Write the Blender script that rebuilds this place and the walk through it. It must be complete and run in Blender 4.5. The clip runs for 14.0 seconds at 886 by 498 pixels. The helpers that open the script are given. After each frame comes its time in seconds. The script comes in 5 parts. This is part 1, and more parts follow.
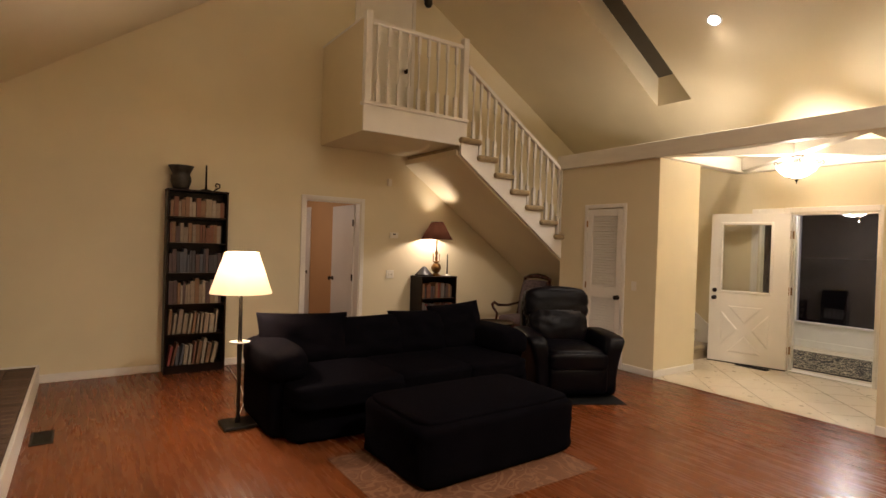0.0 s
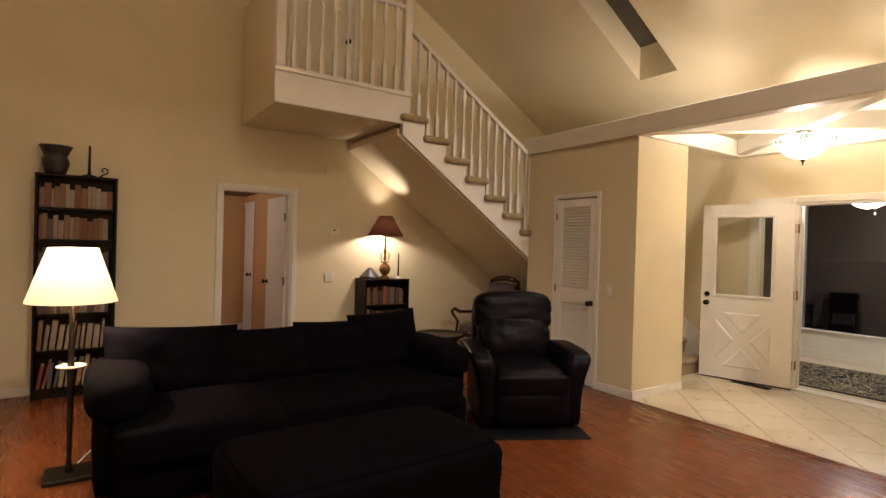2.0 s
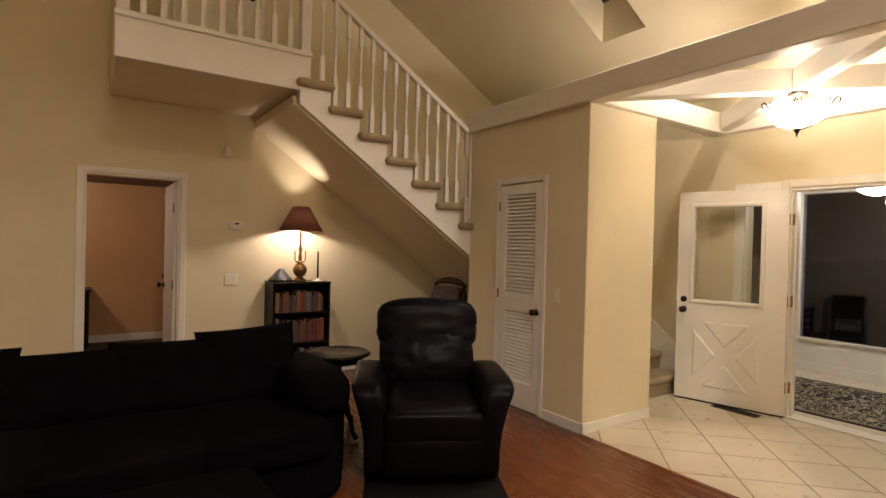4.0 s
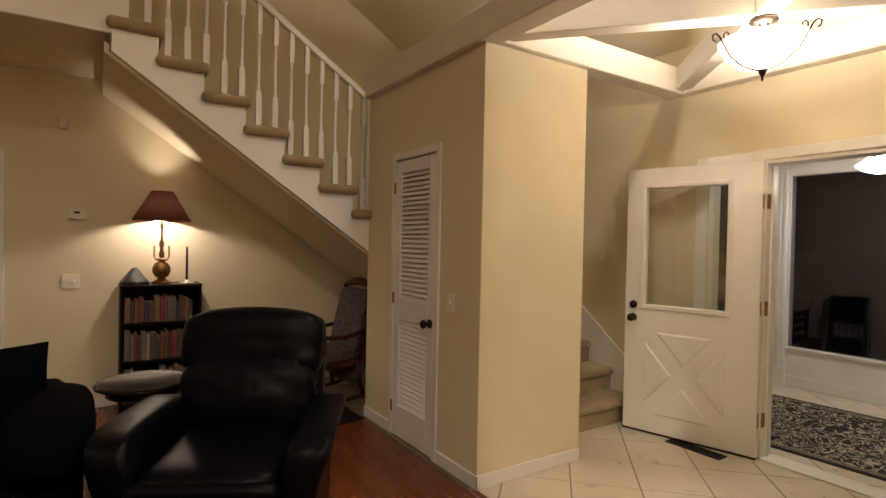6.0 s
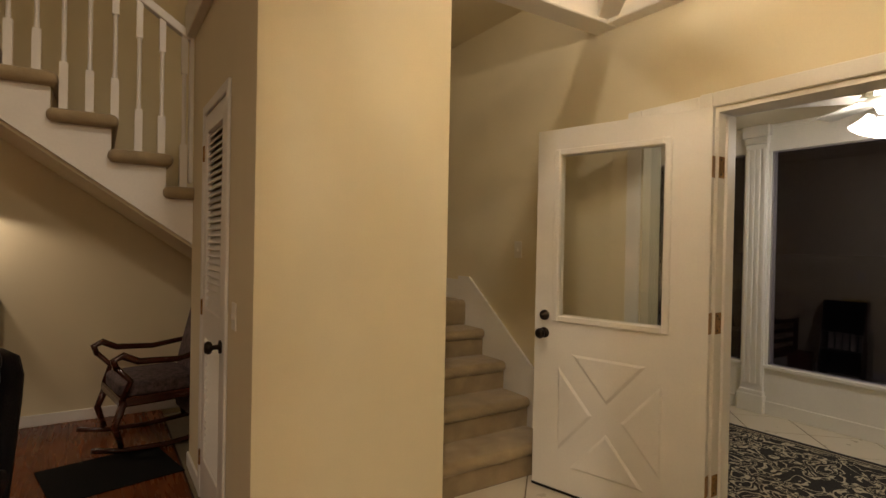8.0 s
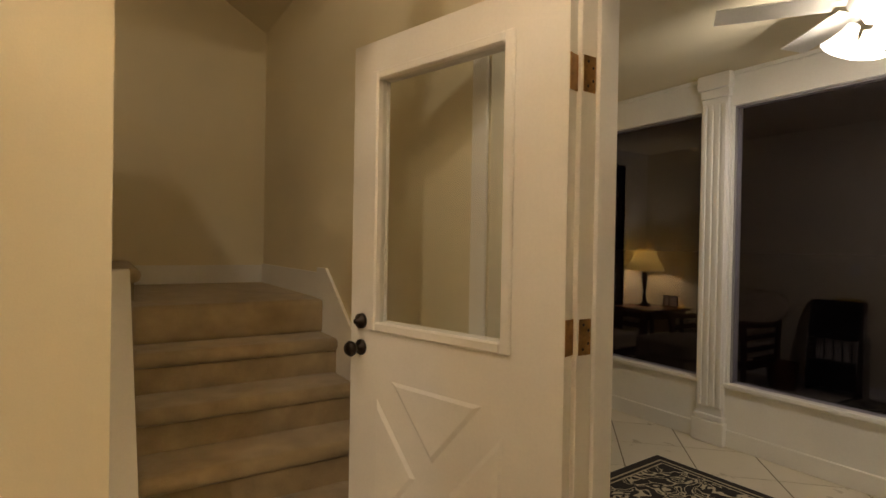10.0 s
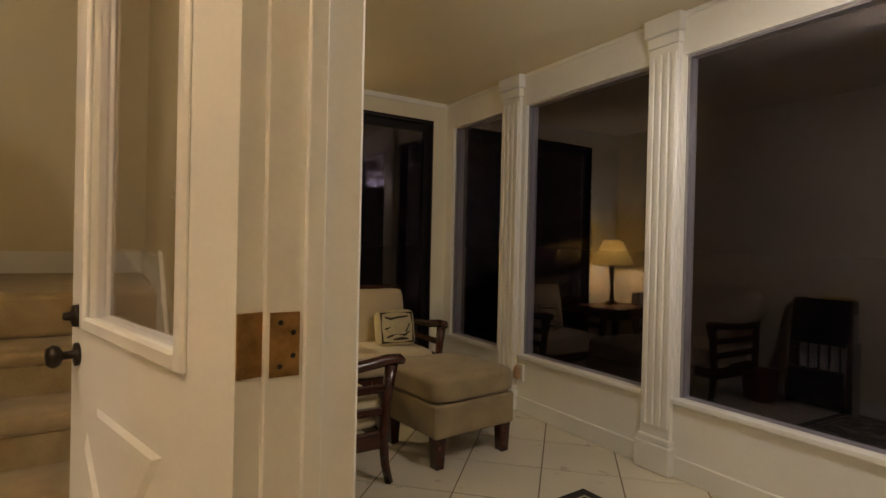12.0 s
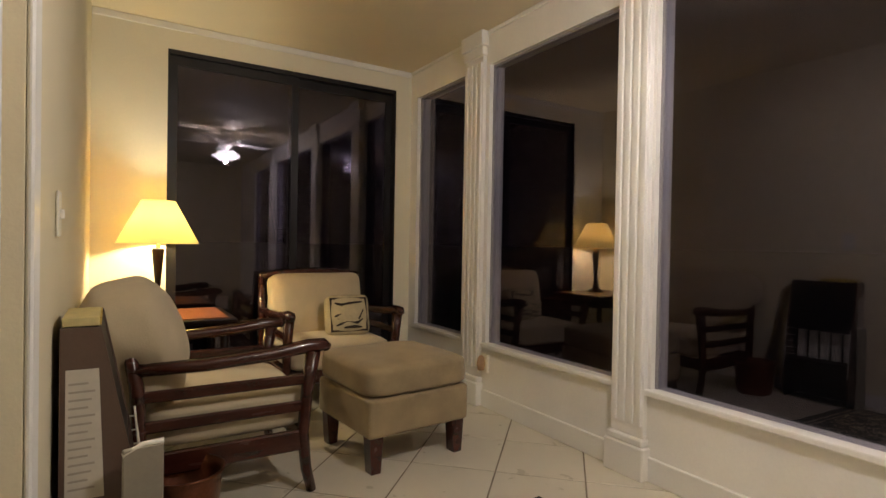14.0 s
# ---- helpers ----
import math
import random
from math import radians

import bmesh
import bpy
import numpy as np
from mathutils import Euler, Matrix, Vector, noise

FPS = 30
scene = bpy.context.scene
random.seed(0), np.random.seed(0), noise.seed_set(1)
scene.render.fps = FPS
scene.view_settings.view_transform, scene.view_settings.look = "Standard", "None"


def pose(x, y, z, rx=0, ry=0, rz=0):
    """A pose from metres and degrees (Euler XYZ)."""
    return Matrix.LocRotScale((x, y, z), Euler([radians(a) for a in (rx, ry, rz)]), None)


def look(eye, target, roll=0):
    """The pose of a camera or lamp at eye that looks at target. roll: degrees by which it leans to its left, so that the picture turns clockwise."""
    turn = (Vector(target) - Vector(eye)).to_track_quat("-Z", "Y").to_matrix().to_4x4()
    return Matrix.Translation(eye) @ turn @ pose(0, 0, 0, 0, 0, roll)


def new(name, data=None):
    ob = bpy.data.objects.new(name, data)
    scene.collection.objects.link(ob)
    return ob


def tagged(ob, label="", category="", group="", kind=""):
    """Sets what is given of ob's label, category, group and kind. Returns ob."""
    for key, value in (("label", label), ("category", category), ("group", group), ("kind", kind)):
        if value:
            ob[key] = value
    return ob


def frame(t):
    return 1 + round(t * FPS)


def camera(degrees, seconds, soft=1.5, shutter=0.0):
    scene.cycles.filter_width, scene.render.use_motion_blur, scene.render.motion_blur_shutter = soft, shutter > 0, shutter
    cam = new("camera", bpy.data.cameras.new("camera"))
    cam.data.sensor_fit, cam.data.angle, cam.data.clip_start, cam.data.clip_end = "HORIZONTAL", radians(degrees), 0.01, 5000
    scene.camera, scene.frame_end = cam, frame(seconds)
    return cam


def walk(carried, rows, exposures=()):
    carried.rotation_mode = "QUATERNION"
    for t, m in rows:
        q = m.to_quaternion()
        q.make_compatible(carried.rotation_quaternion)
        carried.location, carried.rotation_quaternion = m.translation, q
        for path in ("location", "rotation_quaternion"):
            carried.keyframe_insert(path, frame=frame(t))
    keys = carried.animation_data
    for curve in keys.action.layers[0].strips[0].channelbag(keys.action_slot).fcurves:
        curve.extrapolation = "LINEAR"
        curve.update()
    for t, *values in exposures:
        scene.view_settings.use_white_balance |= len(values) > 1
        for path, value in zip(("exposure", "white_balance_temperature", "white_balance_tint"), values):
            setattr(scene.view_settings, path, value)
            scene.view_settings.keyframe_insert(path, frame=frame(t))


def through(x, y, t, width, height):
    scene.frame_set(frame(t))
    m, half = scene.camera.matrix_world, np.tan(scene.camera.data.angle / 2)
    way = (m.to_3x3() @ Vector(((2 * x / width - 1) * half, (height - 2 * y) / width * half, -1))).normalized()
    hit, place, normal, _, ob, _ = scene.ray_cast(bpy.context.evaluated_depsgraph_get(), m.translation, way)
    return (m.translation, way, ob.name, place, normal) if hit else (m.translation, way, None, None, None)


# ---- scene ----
cam = camera(79.8, 14.0)
PATH = [
    (0, (-0.599, -1.151, 1.516), (0.524, 0.503, 1.493), 1.8),
    (0.5, (-0.34, -1.014, 1.485), (0.781, 0.642, 1.467), 1.7),
    (1, (-0.069, -0.868, 1.497), (1.051, 0.789, 1.477), 1.8),
    (1.5, (0.229, -0.756, 1.474), (1.349, 0.901, 1.457), 1.6),
    (2, (0.515, -0.663, 1.468), (1.633, 0.995, 1.455), 1.6),
    (2.5, (0.813, -0.547, 1.477), (1.929, 1.112, 1.461), 1.7),
    (5, (2.436, -0.021, 1.456), (3.544, 1.643, 1.436), 1.3),
    (5.5, (2.783, 0.073, 1.457), (3.885, 1.742, 1.432), 1.4),
    (6, (3.133, 0.154, 1.438), (4.228, 1.827, 1.412), 1.2),
    (6.5, (3.484, 0.268, 1.432), (4.578, 1.942, 1.41), 1.3),
    (7, (3.825, 0.405, 1.421), (4.921, 2.078, 1.401), 1.1),
    (7.5, (4.168, 0.495, 1.397), (5.262, 2.169, 1.377), 1.0),
    (8, (4.519, 0.591, 1.375), (5.611, 2.267, 1.358), 1.1),
    (10.5, (6.098, 0.994, 1.257), (7.173, 2.68, 1.24), 1.0),
    (11, (6.334, 1.042, 1.231), (7.408, 2.729, 1.213), 1.1),
    (11.5, (6.563, 1.102, 1.197), (7.631, 2.793, 1.18), 1.2),
    (12, (6.731, 1.14, 1.19), (7.794, 2.834, 1.174), 1.3),
    (12.5, (6.887, 1.184, 1.174), (7.948, 2.879, 1.158), 1.3),
    (13, (6.989, 1.242, 1.144), (8.047, 2.939, 1.13), 1.3),
    (13.5, (7.078, 1.295, 1.113), (8.143, 2.988, 1.1), 1.3),
    (14, (7.201, 1.315, 1.053), (8.258, 3.012, 1.032), 1.0),
]
walk(cam, [(t, look(eye, target, roll)) for t, eye, target, roll in PATH],
     exposures=[(0, 0.56, 6000, 16), (2.5, 0.58, 6000, 16), (5, 0.32, 5980, 16), (6.5, 0.04, 6000, 16), (8, -0.2, 6350, 14), (11, -0.1, 6550, 14), (12.5, 0.32, 6250, 16), (14, 0.74, 5980, 17)])

# ---- world, lamps that stand in the place or are added unseen, exposure ----
world = bpy.data.worlds.new("night")
scene.world = world
world.use_nodes = True
world.node_tree.nodes["Background"].inputs[0].default_value = (0.012, 0.009, 0.016, 1)
world.node_tree.nodes["Background"].inputs[1].default_value = 0.02

WARM = (1.0, 0.79, 0.58)
SOFT = (1.0, 0.83, 0.63)


def bulb(name, place, power, color=WARM, radius=0.04):
    """A point lamp inside a fitting."""
    data = bpy.data.lights.new(name, "POINT")
    data.energy, data.color, data.shadow_soft_size = power, color, radius
    ob = new(name, data)
    ob.location = place
    return ob


def can_light(name, place, power, color=SOFT, angle=165):
    data = bpy.data.lights.new(name, "SPOT")
    data.energy, data.color, data.shadow_soft_size = power, color, 0.12
    data.spot_size, data.spot_blend = radians(angle), 0.8
    ob = new(name, data)
    ob.location = place
    return ob


bulb("floor_lamp_bulb", (0.455, 3.26, 1.24), 30)
bulb("table_lamp_bulb", (3.595, 5.165, 1.65), 18)
bulb("chandelier_bulb", (5.99, 1.555, 2.475), 80, SOFT, 0.07)
bulb("sunroom_lamp_bulb", (7.43, 4.90, 1.14), 11, (1.0, 0.88, 0.56))
bulb("fan_bulb", (8.42, 1.80, 2.06), 29, (1.0, 0.91, 0.77), 0.025)
bulb("hall_bulb", (0.9, 7.2, 2.05), 20)
# Only the first is seen; the other four are added to brighten the room.
CANS = [(5.10, 2.07), (5.10, -0.9), (-0.4, 2.07), (-0.4, -0.9), (2.0, -2.8)]

for cx_, cy_ in CANS:
    can_light("can_bulb", (cx_, cy_, (5.60 - (cx_ - 2.51) * 0.592 if cx_ > 2.51 else 5.60 - (2.51 - cx_) * 0.715) - 0.05), 90 if cx_ > 3 else 30 if cx_ < 0 else 600)

# ---- materials ----


def mat(name, color, rough=0.6, metal=0.0, var=0.12, scale=6.0, bump=0.1, fine=90.0, random_by="", spread=0.0, spec=0.5,
        stretch=(1, 1, 1), coat=0.0, sheen=0.0):
    """A procedural surface: large and fine variation of colour, roughness and relief."""
    m = bpy.data.materials.new(name)
    m.use_nodes = True
    n, l = m.node_tree.nodes, m.node_tree.links
    b = n["Principled BSDF"]
    b.inputs["Metallic"].default_value, b.inputs["Specular IOR Level"].default_value = metal, spec
    b.inputs["Coat Weight"].default_value, b.inputs["Sheen Weight"].default_value = coat, sheen
    co, mp = n.new("ShaderNodeTexCoord"), n.new("ShaderNodeMapping")
    l.new(co.outputs["Object"], mp.inputs[0])
    mp.inputs["Scale"].default_value = stretch
    big, small = n.new("ShaderNodeTexNoise"), n.new("ShaderNodeTexNoise")
    big.inputs["Scale"].default_value, small.inputs["Scale"].default_value = scale, fine
    big.inputs["Detail"].default_value, small.inputs["Detail"].default_value = 5, 3
    for t in (big, small):
        l.new(mp.outputs[0], t.inputs["Vector"])
    add = n.new("ShaderNodeMath")
    add.operation = "MULTIPLY_ADD"
    l.new(small.outputs["Fac"], add.inputs[0])
    add.inputs[1].default_value = 0.45
    l.new(big.outputs["Fac"], add.inputs[2])
    value = add.outputs[0]
    if random_by:
        source = n.new("ShaderNodeObjectInfo" if random_by == "object" else "ShaderNodeNewGeometry")
        shift = n.new("ShaderNodeMath")
        shift.operation = "MULTIPLY_ADD"
        l.new(source.outputs["Random" if random_by == "object" else "Random Per Island"], shift.inputs[0])
        shift.inputs[1].default_value = spread
        l.new(value, shift.inputs[2])
        value = shift.outputs[0]
    rng = n.new("ShaderNodeMapRange")
    rng.inputs["From Min"].default_value, rng.inputs["From Max"].default_value = 0.45, 1.0 + spread
    l.new(value, rng.inputs[0])
    mix = n.new("ShaderNodeMix")
    mix.data_type = "RGBA"
    mix.inputs["A"].default_value = (*[c * (1 - var) for c in color], 1)
    mix.inputs["B"].default_value = (*[min(1, c * (1 + var)) for c in color], 1)
    l.new(rng.outputs[0], mix.inputs["Factor"])
    l.new(mix.outputs["Result"], b.inputs["Base Color"])
    rr = n.new("ShaderNodeMapRange")
    rr.inputs["To Min"].default_value, rr.inputs["To Max"].default_value = max(0.02, rough - 0.08), min(1, rough + 0.08)
    l.new(big.outputs["Fac"], rr.inputs[0])
    l.new(rr.outputs[0], b.inputs["Roughness"])
    if bump:
        bm_ = n.new("ShaderNodeBump")
        bm_.inputs["Strength"].default_value, bm_.inputs["Distance"].default_value = bump, 0.004
        l.new(small.outputs["Fac"], bm_.inputs["Height"])
        l.new(bm_.outputs[0], b.inputs["Normal"])
    return m


def shade_mat(name, color, glow, through=0.75):
    """Lamp-shade cloth lit from within."""
    m = bpy.data.materials.new(name)
    m.use_nodes = True
    n, l = m.node_tree.nodes, m.node_tree.links
    out = n["Material Output"]
    n.remove(n["Principled BSDF"])
    d, t, e, mx, ad = (n.new("ShaderNode" + k) for k in ("BsdfDiffuse", "BsdfTranslucent", "Emission", "MixShader", "AddShader"))
    d.inputs[0].default_value = t.inputs[0].default_value = (*color, 1)
    e.inputs[0].default_value, e.inputs[1].default_value = (*color, 1), glow
    mx.inputs[0].default_value = through
    l.new(d.outputs[0], mx.inputs[1]), l.new(t.outputs[0], mx.inputs[2])
    l.new(mx.outputs[0], ad.inputs[0]), l.new(e.outputs[0], ad.inputs[1])
    l.new(ad.outputs[0], out.inputs[0])
    return m


def glow_mat(name, color, strength):
    m = bpy.data.materials.new(name)
    m.use_nodes = True
    b = m.node_tree.nodes["Principled BSDF"]
    b.inputs["Emission Color"].default_value, b.inputs["Emission Strength"].default_value = (*color, 1), strength
    b.inputs["Base Color"].default_value = (0.9, 0.88, 0.84, 1)
    return m


def glass_mat(name, tint=(0.9, 0.9, 0.9), base=0.05):
    """A window pane: clear, with a mirror gloss by Fresnel."""
    m = bpy.data.materials.new(name)
    m.use_nodes = True
    n, l = m.node_tree.nodes, m.node_tree.links
    n.remove(n["Principled BSDF"])
    tr, gl, fr, mx, pw, ma = (n.new("ShaderNode" + k) for k in ("BsdfTransparent", "BsdfGlossy", "LayerWeight", "MixShader", "Math", "Math"))
    tr.inputs[0].default_value = (*tint, 1)
    gl.inputs["Roughness"].default_value = 0.0
    gl.inputs["Color"].default_value = (0.90, 0.84, 1.0, 1)
    fr.inputs["Blend"].default_value = 0.5
    pw.operation, ma.operation = "POWER", "MULTIPLY_ADD"
    l.new(fr.outputs["Facing"], pw.inputs[0]), l.new(pw.outputs[0], ma.inputs[0])
    pw.inputs[1].default_value, ma.inputs[1].default_value, ma.inputs[2].default_value = 5.0, 0.9, base
    l.new(ma.outputs[0], mx.inputs[0]), l.new(tr.outputs[0], mx.inputs[1]), l.new(gl.outputs[0], mx.inputs[2])
    l.new(mx.outputs[0], n["Material Output"].inputs[0])
    return m


PAINT = mat("wall_paint", (0.765, 0.685, 0.48), 0.62, var=0.05, scale=1.6, bump=0.12, fine=160)
CEIL = mat("ceiling_paint", (0.78, 0.70, 0.51), 0.7, var=0.05, scale=1.4, bump=0.15, fine=140)
WHITE = mat("white_paint", (0.84, 0.82, 0.77), 0.38, var=0.05, scale=3, bump=0.05)
BEAM = mat("beam_paint", (0.80, 0.76, 0.66), 0.5, var=0.06, scale=3, bump=0.08, stretch=(1, 1, 4))
PEACH = mat("peach_paint", (0.60, 0.36, 0.17), 0.6, var=0.05, scale=2)
CARPET = mat("beige_carpet", (0.37, 0.285, 0.16), 0.95, var=0.25, scale=9, bump=0.9, fine=260, sheen=0.3)
DARKWOOD = mat("dark_wood", (0.012, 0.006, 0.004), 0.34, spec=0.15, var=0.4, scale=5, bump=0.05, stretch=(1, 8, 8))
MAHOGANY = mat("mahogany", (0.050, 0.013, 0.008), 0.25, var=0.45, scale=5, bump=0.04, stretch=(6, 1, 6), coat=0.3)
CHERRY = mat("cherry_table_top", (0.26, 0.085, 0.03), 0.3, var=0.3, scale=5, bump=0.04, stretch=(1, 7, 1), coat=0.3)
BRONZE = mat("dark_bronze", (0.035, 0.026, 0.020), 0.4, 0.8, var=0.3, scale=20)
BRASS = mat("aged_brass", (0.35, 0.20, 0.07), 0.38, 0.9, var=0.4, scale=25, bump=0.1)
BLACKCLOTH = mat("black_upholstery", (0.0034, 0.0029, 0.0043), 0.9, var=0.35, scale=8, bump=0.5, fine=220, spec=0.02)
LEATHER = mat("black_leather", (0.0022, 0.0019, 0.0036), 0.36, var=0.3, scale=9, bump=0.3, fine=120, spec=0.11)
CREAM = mat("cream_cushion", (0.56, 0.46, 0.30), 0.9, var=0.1, scale=7, bump=0.5, fine=220, sheen=0.2)
SUEDE = mat("tan_suede", (0.29, 0.215, 0.115), 0.9, var=0.25, scale=7, bump=0.4, fine=240, sheen=0.2)
IRON = mat("dark_iron", (0.02, 0.016, 0.012), 0.5, 0.6, var=0.3, scale=14)
CLAY = mat("dark_glazed_clay", (0.035, 0.030, 0.024), 0.45, var=0.5, scale=14, bump=0.3, fine=40)
TAPESTRY = mat("tapestry", (0.085, 0.060, 0.060), 0.9, var=0.75, scale=28, bump=0.4)
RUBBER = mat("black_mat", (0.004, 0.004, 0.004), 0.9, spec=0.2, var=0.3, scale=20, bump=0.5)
GROUT = mat("grout", (0.22, 0.18, 0.12), 0.9, var=0.15, scale=12, bump=0.3)
SUBFLOOR = mat("subfloor", (0.05, 0.02, 0.01), 0.8, var=0.2)
BRICK = mat("hearth_brick", (0.10, 0.065, 0.045), 0.85, var=0.4, scale=12, bump=0.6, fine=60)
PLASTIC = mat("ivory_plastic", (0.82, 0.78, 0.68), 0.4, var=0.03, bump=0)
DARKFRAME = mat("dark_window_frame", (0.012, 0.010, 0.010), 0.4, 0.3, var=0.2)
NIGHT = mat("night_ground", (0.02, 0.025, 0.02), 0.95, var=0.4, scale=0.6)
WINDOW_GLASS = glass_mat("window_glass", (0.75, 0.75, 0.8), 0.088)
CLEAR_GLASS = glass_mat("clear_glass", (0.93, 0.94, 0.92))

# ---- building helpers ----


def put_box(bm, x0, x1, y0, y1, z0, z1, bevel=0.0, seg=1, m=None):
    made = bmesh.ops.create_cube(bm, size=1.0)["verts"]
    for v in made:
        v.co = Vector((x0 + (v.co.x + 0.5) * (x1 - x0), y0 + (v.co.y + 0.5) * (y1 - y0), z0 + (v.co.z + 0.5) * (z1 - z0)))
    if bevel:
        edges = list({e for v in made for e in v.link_edges})
        out = bmesh.ops.bevel(bm, geom=edges, offset=bevel, segments=seg, profile=0.5, affect="EDGES")
        made = list({v for f in out["faces"] for v in f.verts} | {v for v in made if v.is_valid})
    if m is not None:
        bmesh.ops.transform(bm, matrix=m, verts=made)
    return bm


def boxes(*items, bevel=0.0, seg=1):
    bm = bmesh.new()
    for it in items:
        put_box(bm, *it, bevel=bevel, seg=seg)
    return bm


def lathe(profile, steps=24, m=None, bm=None):
    """A turned shape from (radius, height) pairs."""
    bm = bm or bmesh.new()
    rings = []
    for r, z in profile:
        if r < 1e-4:
            rings.append([bm.verts.new((0, 0, z))])
        else:
            rings.append([bm.verts.new((r * math.cos(2 * math.pi * k / steps), r * math.sin(2 * math.pi * k / steps), z)) for k in range(steps)])
    for a, b in zip(rings, rings[1:]):
        for k in range(steps):
            q = [a[k % len(a)], a[(k + 1) % len(a)], b[(k + 1) % len(b)], b[k % len(b)]]
            q = list(dict.fromkeys(q))
            if len(q) > 2:
                f = bm.faces.new(q)
                f.smooth = True
    if m is not None:
        bmesh.ops.transform(bm, matrix=m, verts=[v for r in rings for v in r])
    return bm


def tube(points, radius, steps=8, bm=None):
    """A round bar along points; radius may be a list."""
    bm = bm or bmesh.new()
    pts = [Vector(p) for p in points]
    rad = radius if isinstance(radius, (list, tuple)) else [radius] * len(pts)
    rings, side = [], None
    for i, p in enumerate(pts):
        d = (pts[min(i + 1, len(pts) - 1)] - pts[max(i - 1, 0)]).normalized()
        if side is None:
            side = d.orthogonal().normalized()
        side = (side - d * side.dot(d)).normalized()
        up = d.cross(side)
        rings.append([bm.verts.new(p + rad[i] * (math.cos(2 * math.pi * k / steps) * side + math.sin(2 * math.pi * k / steps) * up)) for k in range(steps)])
    for a, b in zip(rings, rings[1:]):
        for k in range(steps):
            bm.faces.new([a[k], a[(k + 1) % steps], b[(k + 1) % steps], b[k]]).smooth = True
    bm.faces.new(rings[0][::-1]), bm.faces.new(rings[-1])
    return bm


def prism(outline, a, b, axis):
    """A polygon drawn in a plane, pulled from a to b along axis (x, y or z)."""
    bm = bmesh.new()

    def at(p, q):
        return {"x": (q, p[0], p[1]), "y": (p[0], q, p[1]), "z": (p[0], p[1], q)}[axis]
    lo, hi = [bm.verts.new(at(p, a)) for p in outline], [bm.verts.new(at(p, b)) for p in outline]
    bm.faces.new(lo), bm.faces.new(hi[::-1])
    for k in range(len(lo)):
        bm.faces.new([lo[k], hi[k], hi[(k + 1) % len(lo)], lo[(k + 1) % len(lo)]])
    bmesh.ops.recalc_face_normals(bm, faces=bm.faces)
    return bm


def cushion(sx, sy, sz, bulge=0.25, n=8, m=None, bm=None, wrinkle=0.0, square=8.0, gather=3.0):
    """A soft stuffed block centred on x and y, standing on z = 0."""
    own = bmesh.new()
    bmesh.ops.create_cube(own, size=1.0)
    bmesh.ops.subdivide_edges(own, edges=own.edges[:], cuts=n, use_grid_fill=True)
    for v in own.verts:
        p = v.co * 2
        r = max(abs(p.x), abs(p.y), abs(p.z))
        e = square
        q = p / ((abs(p.x) ** e + abs(p.y) ** e + abs(p.z) ** e) ** (1 / e)) * r
        flat = (1 - q.x * q.x) * (1 - q.y * q.y)
        z = q.z * (1 + bulge * max(0, flat))
        if sy < 0.7 * sz:
            z = q.z
            q.y *= 1 + 2 * bulge * max(0, (1 - q.x * q.x) * (1 - q.z * q.z))
        w = wrinkle * noise.noise(Vector((q.x * gather, q.y * 3, q.z * 3 + sx * 7))) if wrinkle else 0
        v.co = Vector((q.x * sx / 2 * (1 + w), q.y * sy / 2 * (1 + w), (z + 1) * sz / 2))
    for f in own.faces:
        f.smooth = True
    if m is not None:
        bmesh.ops.transform(own, matrix=m, verts=own.verts)
    if bm is None:
        return own
    me = bpy.data.meshes.new("soft")
    own.to_mesh(me)
    own.free()
    bm.from_mesh(me)
    bpy.data.meshes.remove(me)
    return bm


def pillow(w, t, h, m, seed=0.0, n=18, fold=0.012):
    """A loose square pillow with pinched corners and creased cloth, standing on z = 0."""
    bm = bmesh.new()
    sides = []
    for side in (-1, 1):
        grid = []
        for i in range(n + 1):
            row = []
            for j in range(n + 1):
                u, v = 2 * i / n - 1, 2 * j / n - 1
                puff = ((1 - u ** 4) * (1 - v ** 4)) ** 0.55
                crease = noise.noise(Vector((u * 1.6 + seed, v * 3.2 + u, side * 2 + seed))) + 0.5 * noise.noise(Vector((u * 5 + v * 2, v * 4, seed)))
                x = w / 2 * u * (1 - 0.045 * (1 - v * v))
                z = h / 2 * (1 + v * (1 - 0.05 * (1 - u * u)))
                row.append(bm.verts.new((x, side * (t / 2 * puff + 0.004) + fold * crease * puff, z)))
            grid.append(row)
        for i in range(n):
            for j in range(n):
                bm.faces.new([grid[i][j], grid[i + 1][j], grid[i + 1][j + 1], grid[i][j + 1]]).smooth = True
        sides.append(grid)
    a, b = sides
    rim = [(i, 0) for i in range(n)] + [(n, j) for j in range(n)] + [(i, n) for i in range(n, 0, -1)] + [(0, j) for j in range(n, 0, -1)]
    for p, q in zip(rim, rim[1:] + rim[:1]):
        bm.faces.new([a[p[0]][p[1]], a[q[0]][q[1]], b[q[0]][q[1]], b[p[0]][p[1]]]).smooth = True
    bmesh.ops.transform(bm, matrix=m, verts=bm.verts)
    return bm


def mesh_of(name, bm, material):
    me = bpy.data.meshes.new(name)
    bmesh.ops.recalc_face_normals(bm, faces=bm.faces)
    bm.to_mesh(me)
    bm.free()
    me.materials.append(material)
    return me


def part(name, bm, material, parent, label=""):
    ob = new(name, mesh_of(name, bm, material))
    ob.parent = parent
    return tagged(ob, label)


def thing(name, place, turn=0.0, label="", category="", group="", kind=""):
    ob = new(name)
    ob.empty_display_size = 0.05
    ob.matrix_basis = pose(*place, 0, 0, turn)
    return tagged(ob, label, category, group, kind)


